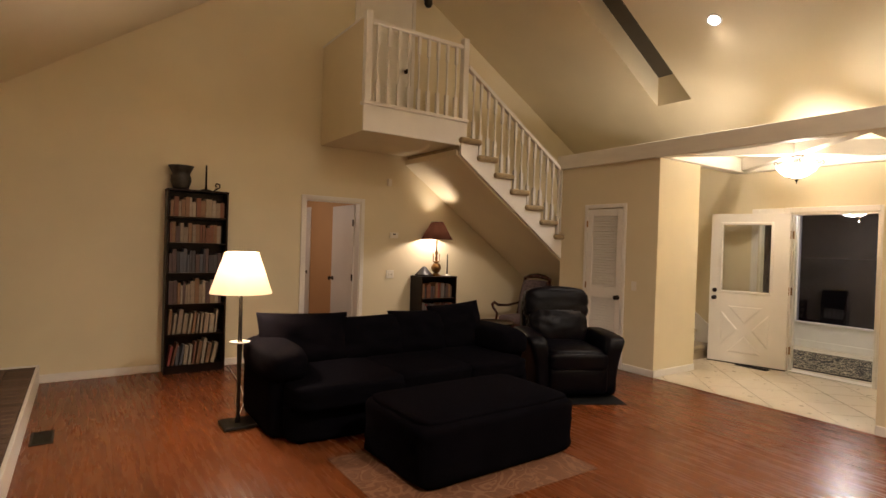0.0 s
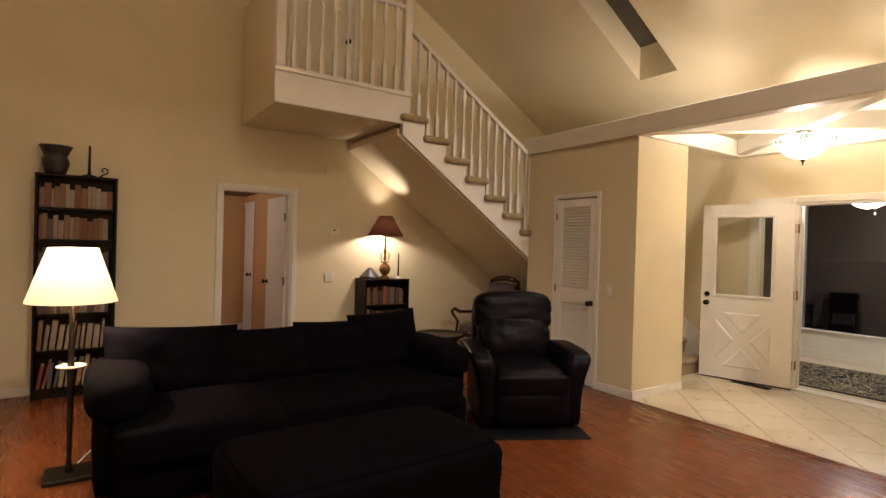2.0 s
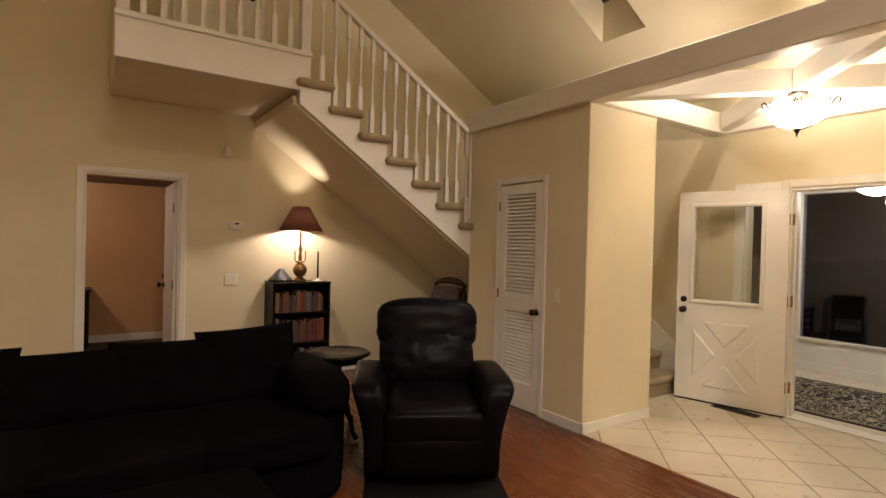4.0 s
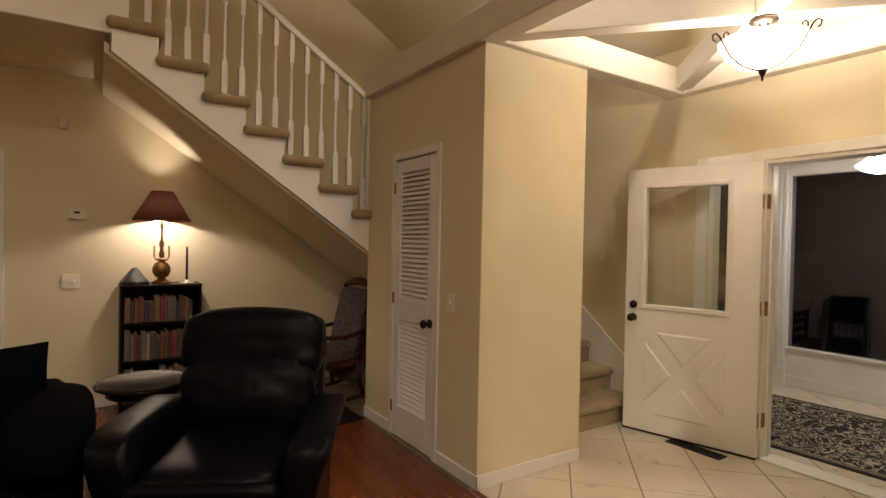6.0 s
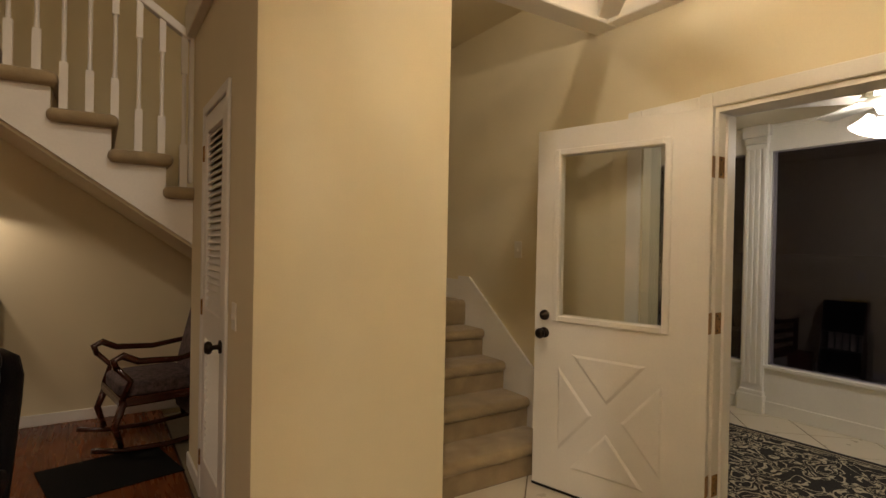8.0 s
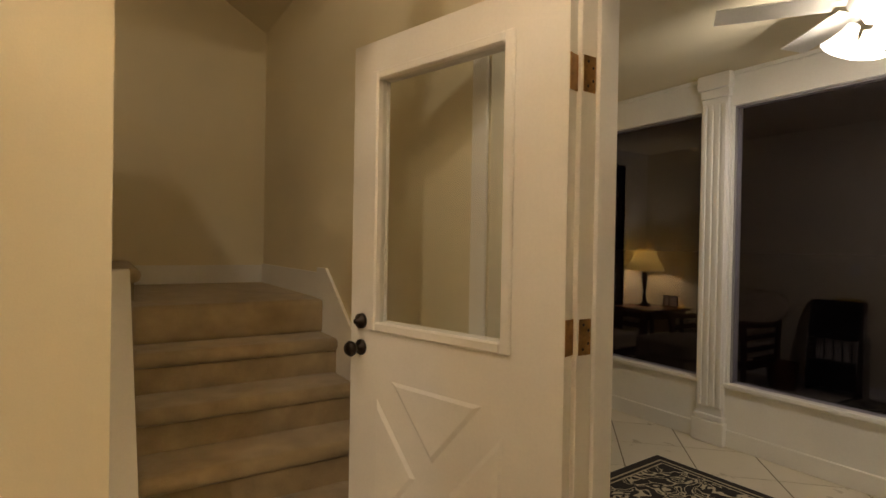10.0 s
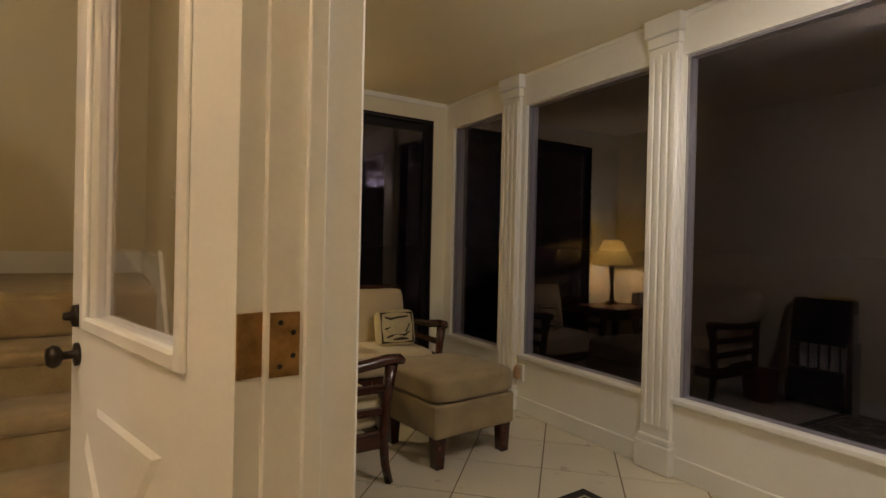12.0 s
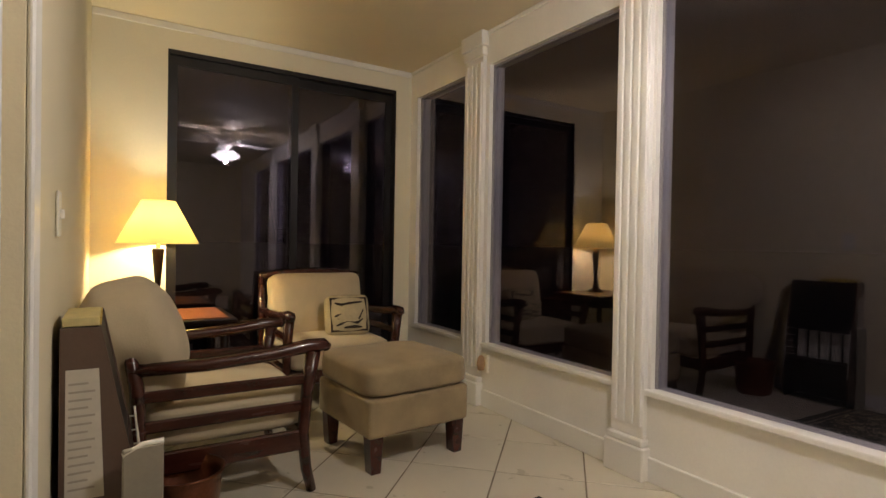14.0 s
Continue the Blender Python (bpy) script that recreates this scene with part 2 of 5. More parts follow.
def solid(name, bm, material, label="", category="", group="", kind=""):
    return tagged(new(name, mesh_of(name, bm, material)), label, category, group, kind)


def setting(name, bm, material, label, category):
    return solid(name, bm, material, label, category, kind="structure")


def sections(name, items, material, label):
    """A wall built of thick sections round its openings."""
    w = thing(name, (0, 0, 0), 0, label, "wall", kind="structure")
    for it in items:
        part("wall_section", boxes(it), material, w)
    return w


# ---- large structure ----
BACK, FRONT, LEFT = 5.40, -4.2, -3.2          # living room walls
CX, FX = 5.0, 6.935                           # closet wall, foyer wall
SX0, SX1, SY1, SC = 7.068, 9.262, 5.15, 2.44    # sunroom
RX, RZ, SR, SL = 2.51, 5.60, 0.592, 0.715     # vault: ridge and slopes


def vault(x):
    return RZ - (x - RX) * SR if x > RX else RZ - (RX - x) * SL


# back wall, with the door to the hall and the door on the balcony's level
D1A, D1B, D1H = 1.725, 2.485, 2.02
bm = bmesh.new()
cuts = [LEFT - 0.12, D1A, D1B, RX, 7.24]
for a, b in zip(cuts, cuts[1:]):
    z0 = D1H if a == D1A else -0.1
    me_ = prism([(a, z0), (b, z0), (b, vault(b) + 0.05), (a, vault(a) + 0.05)], BACK, BACK + 0.13, "y")
    tmp = bpy.data.meshes.new("piece")
    me_.to_mesh(tmp)
    me_.free()
    bm.from_mesh(tmp)
    bpy.data.meshes.remove(tmp)
wall_north = setting("wall_north", bm, PAINT, "tall cream-yellow painted gable wall behind the sofa", "wall")
setting("wall_west", boxes((LEFT - 0.12, LEFT, FRONT, BACK, -0.1, 3.0)), PAINT, "cream-yellow painted side wall", "wall")
setting("wall_south", prism([(LEFT - 0.12, -0.1), (5.12, -0.1), (5.12, vault(5.12)), (RX, RZ), (LEFT - 0.12, vault(LEFT - 0.12))], FRONT - 0.12, FRONT, "y"),
        PAINT, "cream-yellow painted gable wall", "wall")
# closet wall and the closet's block
DCA, DCB, DCH = 3.085, 3.645, 2.03
setting("wall_closet", boxes((CX, CX + 0.1, 2.6, DCA, -0.1, 2.60), (CX, CX + 0.1, DCA, DCB, DCH, 2.60), (CX, CX + 0.1, DCB, 4.13, -0.1, 2.60)), PAINT, "cream painted closet wall beside the stair", "wall")
setting("wall_closet_side", boxes((CX + 0.1, 5.85, 2.6, 2.7, -0.1, 2.60)), PAINT, "pale yellow painted end wall of the closet", "wall")
setting("wall_stair_side", boxes((5.75, 5.85, 2.7, 4.13, -0.1, 2.60)), PAINT, "pale yellow painted wall beside the lower stair", "wall")
setting("wall_closet_back", boxes((CX + 0.1, 5.75, 4.03, 4.13, -0.1, 2.60)), PAINT, "painted rear wall of the closet", "wall")
setting("wall_landing", boxes((5.85, 5.935, 4.13, BACK, -0.1, 0.94)), PAINT, "painted wall below the stair landing", "wall")
setting("closet_ceiling", boxes((CX + 0.1, 5.75, 2.7, 4.03, 2.52, 2.60)), CEIL, "flat painted top of the closet", "ceiling")
setting("wall_stub", boxes((CX, FX, 0.35, 0.47, -0.1, 2.60), (CX, CX + 0.12, FRONT, 0.35, -0.1, 2.60)), PAINT, "cream painted wall beside the entrance hall", "wall")
# foyer wall with the entrance
EA, EB, EH = 1.06, 1.985, 2.035
LA, LB, LZ0, LZ1 = 2.085, 2.380, 0.30, 1.98     # narrow window beside the entrance
setting("wall_east", boxes((FX, SX0, FRONT, EA, -0.1, 3.0), (FX, SX0, EA, EB, EH, 3.0), (FX, SX0, EB, LA, -0.1, 3.0), (FX, SX0, LB, BACK, -0.1, 3.0), (FX, SX0, LA, LB, -0.1, LZ0),
                           (FX, SX0, LA, LB, LZ1, 3.0)), PAINT,
        "pale yellow painted entrance wall", "wall")
# vaulted ceiling with the skylight's hole
KA, KB, KX0, KX1 = 2.86, 3.36, 3.9, 6.02
bm = bmesh.new()


def slab(bm, x0, x1, y0, y1, thick=0.16):
    z = [vault(x0), vault(x1)]
    v = [bm.verts.new(p) for p in ((x0, y0, z[0]), (x1, y0, z[1]), (x1, y1, z[1]), (x0, y1, z[0]),
                                   (x0, y0, z[0] + thick), (x1, y0, z[1] + thick), (x1, y1, z[1] + thick), (x0, y1, z[0] + thick))]
    for q in ((0, 1, 2, 3), (7, 6, 5, 4), (0, 4, 5, 1), (1, 5, 6, 2), (2, 6, 7, 3), (3, 7, 4, 0)):
        bm.faces.new([v[k] for k in q])


slab(bm, LEFT - 0.12, RX, FRONT - 0.12, BACK + 0.13)
slab(bm, RX, KX0, FRONT - 0.12, BACK + 0.13)
slab(bm, KX0, KX1, FRONT - 0.12, KA, 0.42)
slab(bm, KX0, KX1, KB, BACK + 0.13, 0.42)
slab(bm, KX1, 7.24, FRONT - 0.12, BACK + 0.13, 0.42)
setting("ceiling", bm, CEIL, "high vaulted cream painted ceiling", "ceiling")
bm = bmesh.new()
q = [bm.verts.new((x, y, vault(x) + 0.40)) for x, y in ((KX0, KA), (KX1, KA), (KX1, KB), (KX0, KB))]
bm.faces.new(q)
# Opaque pane: the dim reflection of the room is put into its grey-brown.
pane_ = setting("skylight", bm, mat("skylight_pane_with_reflection", (0.10, 0.09, 0.07), 0.35, var=0.1), "dark skylight pane at the top of a deep ceiling well, reflection put into its colour", "skylight")

# beams over the entrance hall
B0, B1 = 2.60, 2.79
setting("beam_long", boxes((CX - 0.05, CX + 0.10, FRONT, 4.19, B0, B1), bevel=0.006), BEAM, "long white painted ceiling beam", "beam")
setting("beam_closet", boxes((CX + 0.10, FX, 2.55, 2.70, B0, B1), bevel=0.006), BEAM, "white painted beam over the closet", "beam")
setting("beam_wall", boxes((FX - 0.10, FX - 0.002, 0.62, 2.55, B0, B1), bevel=0.006), BEAM, "white painted beam along the entrance wall", "beam")
setting("beam_stub", boxes((CX + 0.10, FX, 0.47, 0.62, B0, B1), bevel=0.006), BEAM, "white painted beam over the hall opening", "beam")
hub = Vector((5.99, 1.56, 0))
for k, (cx, cy) in enumerate(((CX + 0.1, 2.55), (FX - 0.1, 2.55), (CX + 0.1, 0.62), (FX - 0.1, 0.62))):
    d = Vector((cx, cy, 0)) - hub
    bm = bmesh.new()
    put_box(bm, 0.05, d.length + 0.02, -0.055, 0.055, B0 + 0.02, B1 - 0.004, bevel=0.005,
            m=Matrix.Translation(hub) @ Matrix.Rotation(math.atan2(d.y, d.x), 4, "Z"))
    setting("beam_diagonal", bm, BEAM, "white painted diagonal ceiling beam", "beam")

# sunroom shell
WZ0, WZ1 = 0.405, 2.215
GAPS = [(4.352, 5.04), (3.05, 4.085), (0.95, 2.835), (-0.4, 0.75)]
items, edge = [], SY1 + 0.12
for a, b in GAPS:
    items += [(SX1, SX1 + 0.12, b, edge, -0.1, SC), (SX1, SX1 + 0.12, a, b, -0.1, WZ0), (SX1, SX1 + 0.12, a, b, WZ1, SC)]
    edge = a
items.append((SX1, SX1 + 0.12, -1.5, edge, -0.1, SC))
sections("wall_sunroom_east", items, WHITE, "white painted window wall of the sunroom")
SDA, SDB, SDH = 7.49, 9.125, 2.275
sections("wall_sunroom_north", ((SX0, SDA, SY1, SY1 + 0.12, -0.1, SC), (SDB, SX1 + 0.12, SY1, SY1 + 0.12, -0.1, SC), (SDA, SDB, SY1, SY1 + 0.12, SDH, SC)),
        mat("sunroom_paint", (0.78, 0.73, 0.58), 0.6, var=0.04, scale=2), "cream painted end wall of the sunroom")
sections("wall_sunroom_west", ((SX0, SX0 + 0.012, LB, SY1, 0, SC), (SX0, SX0 + 0.012, LA, LB, 0, LZ0), (SX0, SX0 + 0.012, LA, LB, LZ1, EH + 0.09), (SX0, SX0 + 0.012, EB + 0.09, LB, EH + 0.09, SC), (SX0, SX0 + 0.012, -1.5, EA - 0.09, 0, SC), (SX0, SX0 + 0.012, EA - 0.09, EB + 0.09, EH + 0.09, SC)), PAINT,
        "cream plaster wall of the sunroom")
setting("wall_sunroom_south", boxes((SX0, SX1 + 0.12, -1.62, -1.5, -0.1, SC)), PAINT, "cream painted end wall", "wall")
setting("ceiling_sunroom", boxes((SX0, SX1 + 0.12, -1.62, SY1 + 0.12, SC, SC + 0.12)), CEIL, "flat cream sunroom ceiling", "ceiling")
# hall behind the inner door
HX, HY, HC = 2.68, 8.40, 2.18
sections("wall_hall", ((-0.6, HX + 0.1, HY, HY + 0.1, -0.1, HC), (HX, HX + 0.1, BACK + 0.13, HY, -0.1, HC), (-0.6, -0.5, BACK + 0.13, HY, -0.1, HC)), PEACH, "peach painted wall of the room beyond")
# The ceiling lies in shadow; that shade is put into its dark brown.
setting("ceiling_hall", boxes((-0.6, HX + 0.1, BACK + 0.13, HY + 0.1, HC, HC + 0.1)), mat("shaded_hall_ceiling", (0.10, 0.045, 0.018), 0.6, var=0.3, scale=5, stretch=(1, 8, 1)), "ceiling of the room beyond, its shadow put into a dark brown colour", "ceiling")
# ground outside
setting("ground", boxes((-300, 300, -300, 300, -0.40, -0.30)), NIGHT, "dark ground outside at night", "ground")
setting("floor_base", boxes((LEFT - 0.12, CX - 0.03, FRONT - 0.12, BACK, -0.1, -0.014), (-0.6, HX + 0.1, BACK, HY + 0.1, -0.1, -0.002)), SUBFLOOR, "bare boards under the wood floor", "floor")
setting("floor_tile_bed", boxes((CX - 0.03, SX1 + 0.1, -1.6, SY1 + 0.1, -0.1, -0.003), (5.85, FX, SY1, BACK, -0.1, -0.003)), GROUT, "grey-beige grout bed under the floor tiles", "floor")

# stairs: the lower flight, the landing, the upper flight
RISE, RUN = 0.19, 0.25


def tread(name, x0, x1, y0, y1, z, label, side):
    """One carpeted step: rounded nosing and the riser below it."""
    bm = boxes((x0, x1, y0, y1, z - 0.075, z), bevel=0.034, seg=4)
    for f in bm.faces:
        f.smooth = True
    if side == "y":
        put_box(bm, x0 + 0.012, x1 - 0.012, y0 + 0.03, y1 - 0.03, z - RISE - 0.02, z - 0.04)
    else:
        put_box(bm, x0 + 0.02, x1 - 0.03, y0 + 0.095, y1 - 0.012, z - RISE - 0.02, z - 0.04)
    return bm


stair = thing("staircase", (0, 0, 0), 0, "carpeted staircase with white painted stringer and railing", "staircase", kind="structure")
for k in range(4):
    part("step", tread("step", 5.94, 6.93, 2.93 + RUN * k, 2.93 + RUN * k + 0.31, RISE * (k + 1), "", "y"), CARPET, stair)
part("landing", boxes((5.94, 6.93, 3.93, BACK - 0.004, RISE * 5 - 0.2, RISE * 5), bevel=0.03, seg=3), CARPET, stair)
for k in range(10):
    tip = 6.0 - 0.278 * k
    z = 1.125 + 0.188 * k
    y0 = 4.065 if tip < 5.3 else 4.14
    part("step", tread("step", tip - 0.33, tip, y0, BACK - 0.004, z, "", "x"), CARPET, stair)
# stringer and sloped soffit of the upper flight
saw = [(3.20, 2.60), (5.03, 1.325)]
for k in range(3, 10):
    tip, z = 6.0 - 0.278 * k, 1.125 + 0.188 * k
    saw += [(min(tip - 0.035, 5.03), max(z - RISE - 0.06, 1.4)), (min(tip - 0.035, 5.03), z - 0.065)]
saw += [(3.20, 2.77)]
part("stringer", prism(saw, 4.118, 4.150, "y"), WHITE, stair, "white painted stair stringer")
part("soffit", prism([(3.16, 2.60), (5.84, 0.745), (5.84, 0.81), (3.16, 2.67)], 4.165, BACK - 0.003, "y"), PAINT, stair, "cream painted sloping underside")
part("inner_carriage", prism([(3.30, 2.62), (5.0, 1.44), (5.9, 0.82), (5.9, 0.97), (3.30, 2.80)], 4.30, 5.2, "y"), SUBFLOOR, stair)
# skirt boards beside the lower flight
skirt = [(2.86, 0.0), (2.98, 0.0), (4.05, 0.80), (4.05, 1.13), (3.90, 1.13), (2.86, 0.34)]
part("skirt_board", prism(skirt, 6.917, 6.933, "x"), WHITE, stair, "white painted skirt board")
part("skirt_board", prism(skirt, 5.852, 5.938, "x"), WHITE, stair, "white painted skirt board")
part("skirt_board", boxes((6.917, 6.933, 4.05, BACK - 0.02, 0.95, 1.10)), WHITE, stair, "white painted skirt board")
part("skirt_board", boxes((5.9, 6.93, BACK - 0.018, BACK - 0.002, 0.95, 1.09)), WHITE, stair, "white painted skirt board")

# balcony
BX0, BX1, BY = 1.90, 3.28, 4.14
balcony = thing("balcony", (0, 0, 0), 0, "small white balcony landing with a picket railing", "balcony", kind="structure")
part("floor_slab", boxes((BX0, BX1, BY + 0.02, BACK - 0.003, 2.72, 3.02)), PAINT, balcony)
part("fascia", boxes((BX0 - 0.012, BX1 + 0.012, BY - 0.01, BY + 0.02, 2.715, 3.0), bevel=0.004), WHITE, balcony)
part("cap_rail", boxes((BX0 - 0.02, BX1 + 0.02, BY - 0.03, BY + 0.08, 3.0, 3.045), bevel=0.008), WHITE, balcony)
part("side_panel", boxes((BX0, BX0 + 0.09, BY + 0.08, BACK - 0.003, 3.02, 3.96)), PAINT, balcony, "cream painted solid side panel")
part("side_cap", boxes((BX0 - 0.01, BX0 + 0.10, BY + 0.08, BACK - 0.003, 3.96, 3.985), bevel=0.006), WHITE, balcony)
for x in (BX0 + 0.035, BX1 - 0.035):
    part("newel_post", boxes((x - 0.042, x + 0.042, BY - 0.02, BY + 0.064, 3.02, 4.03), bevel=0.008), WHITE, balcony)
part("top_rail", boxes((BX0 + 0.07, BX1 - 0.07, BY - 0.008, BY + 0.052, 3.90, 3.945), bevel=0.01, seg=2), WHITE, balcony)


def picket(h):
    """A square picket with a turned middle."""
    bm = lathe([(0.019, 0.285 * h), (0.013, 0.30 * h), (0.011, 0.36 * h), (0.0125, 0.55 * h), (0.0115, 0.74 * h), (0.016, 0.76 * h)], 8)
    put_box(bm, -0.020, 0.020, -0.020, 0.020, 0, 0.29 * h)
    put_box(bm, -0.017, 0.017, -0.017, 0.017, 0.755 * h, h)
    return bm


picket_mesh = mesh_of("picket", picket(0.86), WHITE)
for k in range(9):
    ob = new("picket", picket_mesh)
    ob.parent = balcony
    ob.location = (BX0 + 0.16 + k * 0.1325, BY + 0.022, 3.045)
# railing of the upper flight
ra, rb = Vector((3.30, 4.16, 3.70)), Vector((4.985, 4.16, 2.60))
d = rb - ra
bm = bmesh.new()
put_box(bm, 0, d.length, -0.03, 0.03, -0.025, 0.025, bevel=0.008, seg=2, m=Matrix.Translation(ra) @ Matrix.Rotation(-math.atan2(d.z, d.x), 4, "Y"))
part("handrail", bm, WHITE, stair, "white painted sloping handrail")
rail_mesh = mesh_of("picket", picket(0.84), WHITE)
for k in range(14):
    x = 3.40 + k * 0.119
    step = math.ceil((6.0 - x) / 0.278 - 1e-6) - 1
    z = 1.125 + 0.188 * step
    top = ra.z + (x - ra.x) * (d.z / d.x) - 0.02
    ob = new("picket", rail_mesh)
    ob.parent = stair
    ob.location, ob.scale = (x, 4.16, z - 0.01), (1, 1, (top - z + 0.01) / 0.84)
part("end_post", boxes((4.975, 4.997, 4.13, 4.19, 1.72, 2.598), bevel=0.004), WHITE, stair)

# ---- doors, windows, trim ----


def skirting(name, x0, x1, y0, y1, z0=0.0, h=0.085):
    setting(name, boxes((x0, x1, y0, y1, z0, z0 + h), bevel=0.004), WHITE, "white painted baseboard", "baseboard")


def knob(m, size=1.0):
    return lathe([(0, 0.0), (0.030 * size, 0.0), (0.030 * size, 0.008), (0.011, 0.012), (0.011, 0.034), (0.026 * size, 0.042), (0.030 * size, 0.055), (0.022 * size, 0.068), (0, 0.071)], 16, m)


for a, b in ((LEFT, 0.12), (0.78, D1A - 0.06), (D1B + 0.06, 3.28), (3.91, 5.85)):
    skirting("baseboard", a, b, BACK - 0.014, BACK - 0.001)
skirting("baseboard", CX - 0.014, CX - 0.001, 2.586, DCA - 0.06)
skirting("baseboard", CX - 0.014, CX - 0.001, DCB + 0.06, 4.13)
skirting("baseboard", CX - 0.014, 5.85, 2.586, 2.599)
skirting("baseboard", CX - 0.014, CX - 0.001, FRONT, 0.47)
skirting("baseboard", FX - 0.014, FX - 0.001, EB + 0.08, 2.85)
skirting("baseboard", FX - 0.014, FX - 0.001, 0.47, EA - 0.08)
skirting("baseboard", SX1 - 0.018, SX1 - 0.001, -1.5, SY1, 0, 0.11)
skirting("baseboard", SX0 + 0.013, SX0 + 0.026, EB + 0.09, SY1)
skirting("baseboard", HX - 0.014, HX - 0.001, BACK + 0.13, 7.78)
skirting("baseboard", -0.5, HX - 0.002, HY - 0.014, HY - 0.001, 0, 0.10)

# hall door, open against the room beyond
door_1 = thing("door_1", (2.468, 5.535, 0), 90, "white painted inner door standing open into the room beyond", "door", kind="structure")
part("leaf", boxes((0, 0.74, -0.018, 0.018, 0.012, 2.0), bevel=0.003), WHITE, door_1)
part("door_handle", knob(pose(0.68, 0.018, 0.95, -90, 0, 0)), BRONZE, door_1, "dark bronze round knob")
for z in (0.25, 1.0, 1.75):
    part("hinge", boxes((-0.012, 0.03, 0.019, 0.024, z - 0.045, z + 0.045)), BRONZE, door_1)
frame_1 = thing("door_frame", (0, 0, 0), 0, "white painted casing round the hall doorway", "door frame", kind="structure")
part("jamb", boxes((D1A, D1A + 0.015, BACK - 0.003, BACK + 0.133, 0, D1H - 0.015)), WHITE, frame_1)
part("jamb", boxes((D1B - 0.012, D1B, BACK - 0.003, BACK + 0.133, 0, D1H - 0.015)), WHITE, frame_1)
part("head", boxes((D1A, D1B, BACK - 0.003, BACK + 0.133, D1H - 0.015, D1H)), WHITE, frame_1)
for x in (D1A - 0.058, D1B + 0.003):
    part("casing", boxes((x, x + 0.055, BACK - 0.017, BACK - 0.001, 0, D1H + 0.055), bevel=0.004), WHITE, frame_1)
part("casing", boxes((D1A - 0.003, D1B + 0.003, BACK - 0.017, BACK - 0.001, D1H + 0.003, D1H + 0.055), bevel=0.004), WHITE, frame_1)
# second door, in the side wall of the room beyond
door_5 = thing("door_5", (HX, 7.86, 0), 0, "white inner door in the peach wall of the room beyond", "door", kind="structure")
part("leaf", boxes((-0.012, -0.002, 0.012, 0.48, 0.012, 2.0), bevel=0.003), WHITE, door_5)
# Solid black strip that stands in for the shade in the door opening.
part("gap_shade", boxes((-0.010, -0.002, 0.0, 0.010, 0.012, 2.0)), RUBBER, door_5, "black strip put in for the shade beside the leaf")
part("casing", boxes((-0.018, -0.001, -0.07, -0.002, 0, 2.07), bevel=0.004), WHITE, door_5)
part("casing", boxes((-0.018, -0.001, -0.002, 0.525, 2.005, 2.07), bevel=0.004), WHITE, door_5)
part("door_handle", knob(pose(-0.012, 0.06, 0.93, 0, -90, 0)), BRONZE, door_5, "dark bronze round knob")
# door on the balcony
door_2 = thing("door_2", (2.38, BACK - 0.03, 3.02), 0, "closed white door at the balcony landing", "door", kind="structure")
part("leaf", boxes((0, 0.80, 0, 0.027, 0.01, 1.95), bevel=0.003), WHITE, door_2)
part("casing", boxes((0.803, 0.86, -0.004, 0.027, 0.0, 2.0), bevel=0.004), WHITE, door_2)
part("casing", boxes((-0.06, -0.003, -0.004, 0.027, 0.0, 2.0), bevel=0.004), WHITE, door_2)
part("door_handle", knob(pose(0.72, 0, 0.88, 90, 0, 0)), BRONZE, door_2, "dark bronze round knob")
sconce = thing("wall_sconce", (3.38, BACK - 0.01, 4.98), 0, "dark iron wall lantern above the balcony door", "wall lamp")
part("arm", tube([(0, 0, 0), (0, -0.08, 0.02), (0, -0.12, -0.03)], 0.009), IRON, sconce)
part("shade", lathe([(0.015, 0.02), (0.05, -0.01), (0.06, -0.09), (0.035, -0.13), (0, -0.14)], 14, pose(0, -0.12, 0)), IRON, sconce)

# louvred closet door
door_3 = thing("door_3", (CX, DCA, 0), 0, "white louvred closet door, shut", "door", kind="structure")
W3 = DCB - DCA
for y in (0.004, W3 - 0.084):
    part("stile", boxes((-0.012, 0.022, y, y + 0.08, 0.012, 2.02), bevel=0.003), WHITE, door_3)
for z0, z1 in ((0.012, 0.24), (0.87, 1.02), (1.93, 2.02)):
    part("rail", boxes((-0.012, 0.022, 0.084, W3 - 0.084, z0, z1), bevel=0.003), WHITE, door_3)
slat = bmesh.new()
put_box(slat, -0.0175, 0.0175, 0.085, W3 - 0.085, -0.0035, 0.0035, m=Matrix.Rotation(radians(-52), 4, "Y"))
slat_mesh = mesh_of("slat", slat, WHITE)
for z0, z1, n_ in ((0.24, 0.87, 19), (1.02, 1.93, 27)):
    for k in range(n_):
        ob = new("slat", slat_mesh)
        ob.parent, ob.location = door_3, (0.006, 0, z0 + (k + 0.5) * (z1 - z0) / n_)
part("door_handle", knob(pose(-0.012, 0.042, 0.895, 0, -90, 0)), BRONZE, door_3, "dark bronze round knob")
for z in (0.22, 1.02, 1.83):
    part("hinge", boxes((-0.02, -0.008, W3 - 0.008, W3 + 0.012, z - 0.042, z + 0.042), bevel=0.003), BRASS, door_3)
frame_3 = thing("door_frame", (CX, DCA, 0), 0, "white painted casing round the closet door", "door frame", kind="structure")
for y in (-0.052, W3 + 0.002):
    part("casing", boxes((-0.016, -0.001, y, y + 0.05, 0, 2.085), bevel=0.004), WHITE, frame_3)
part("casing", boxes((-0.016, -0.001, -0.002, W3 + 0.002, 2.033, 2.085), bevel=0.004), WHITE, frame_3)

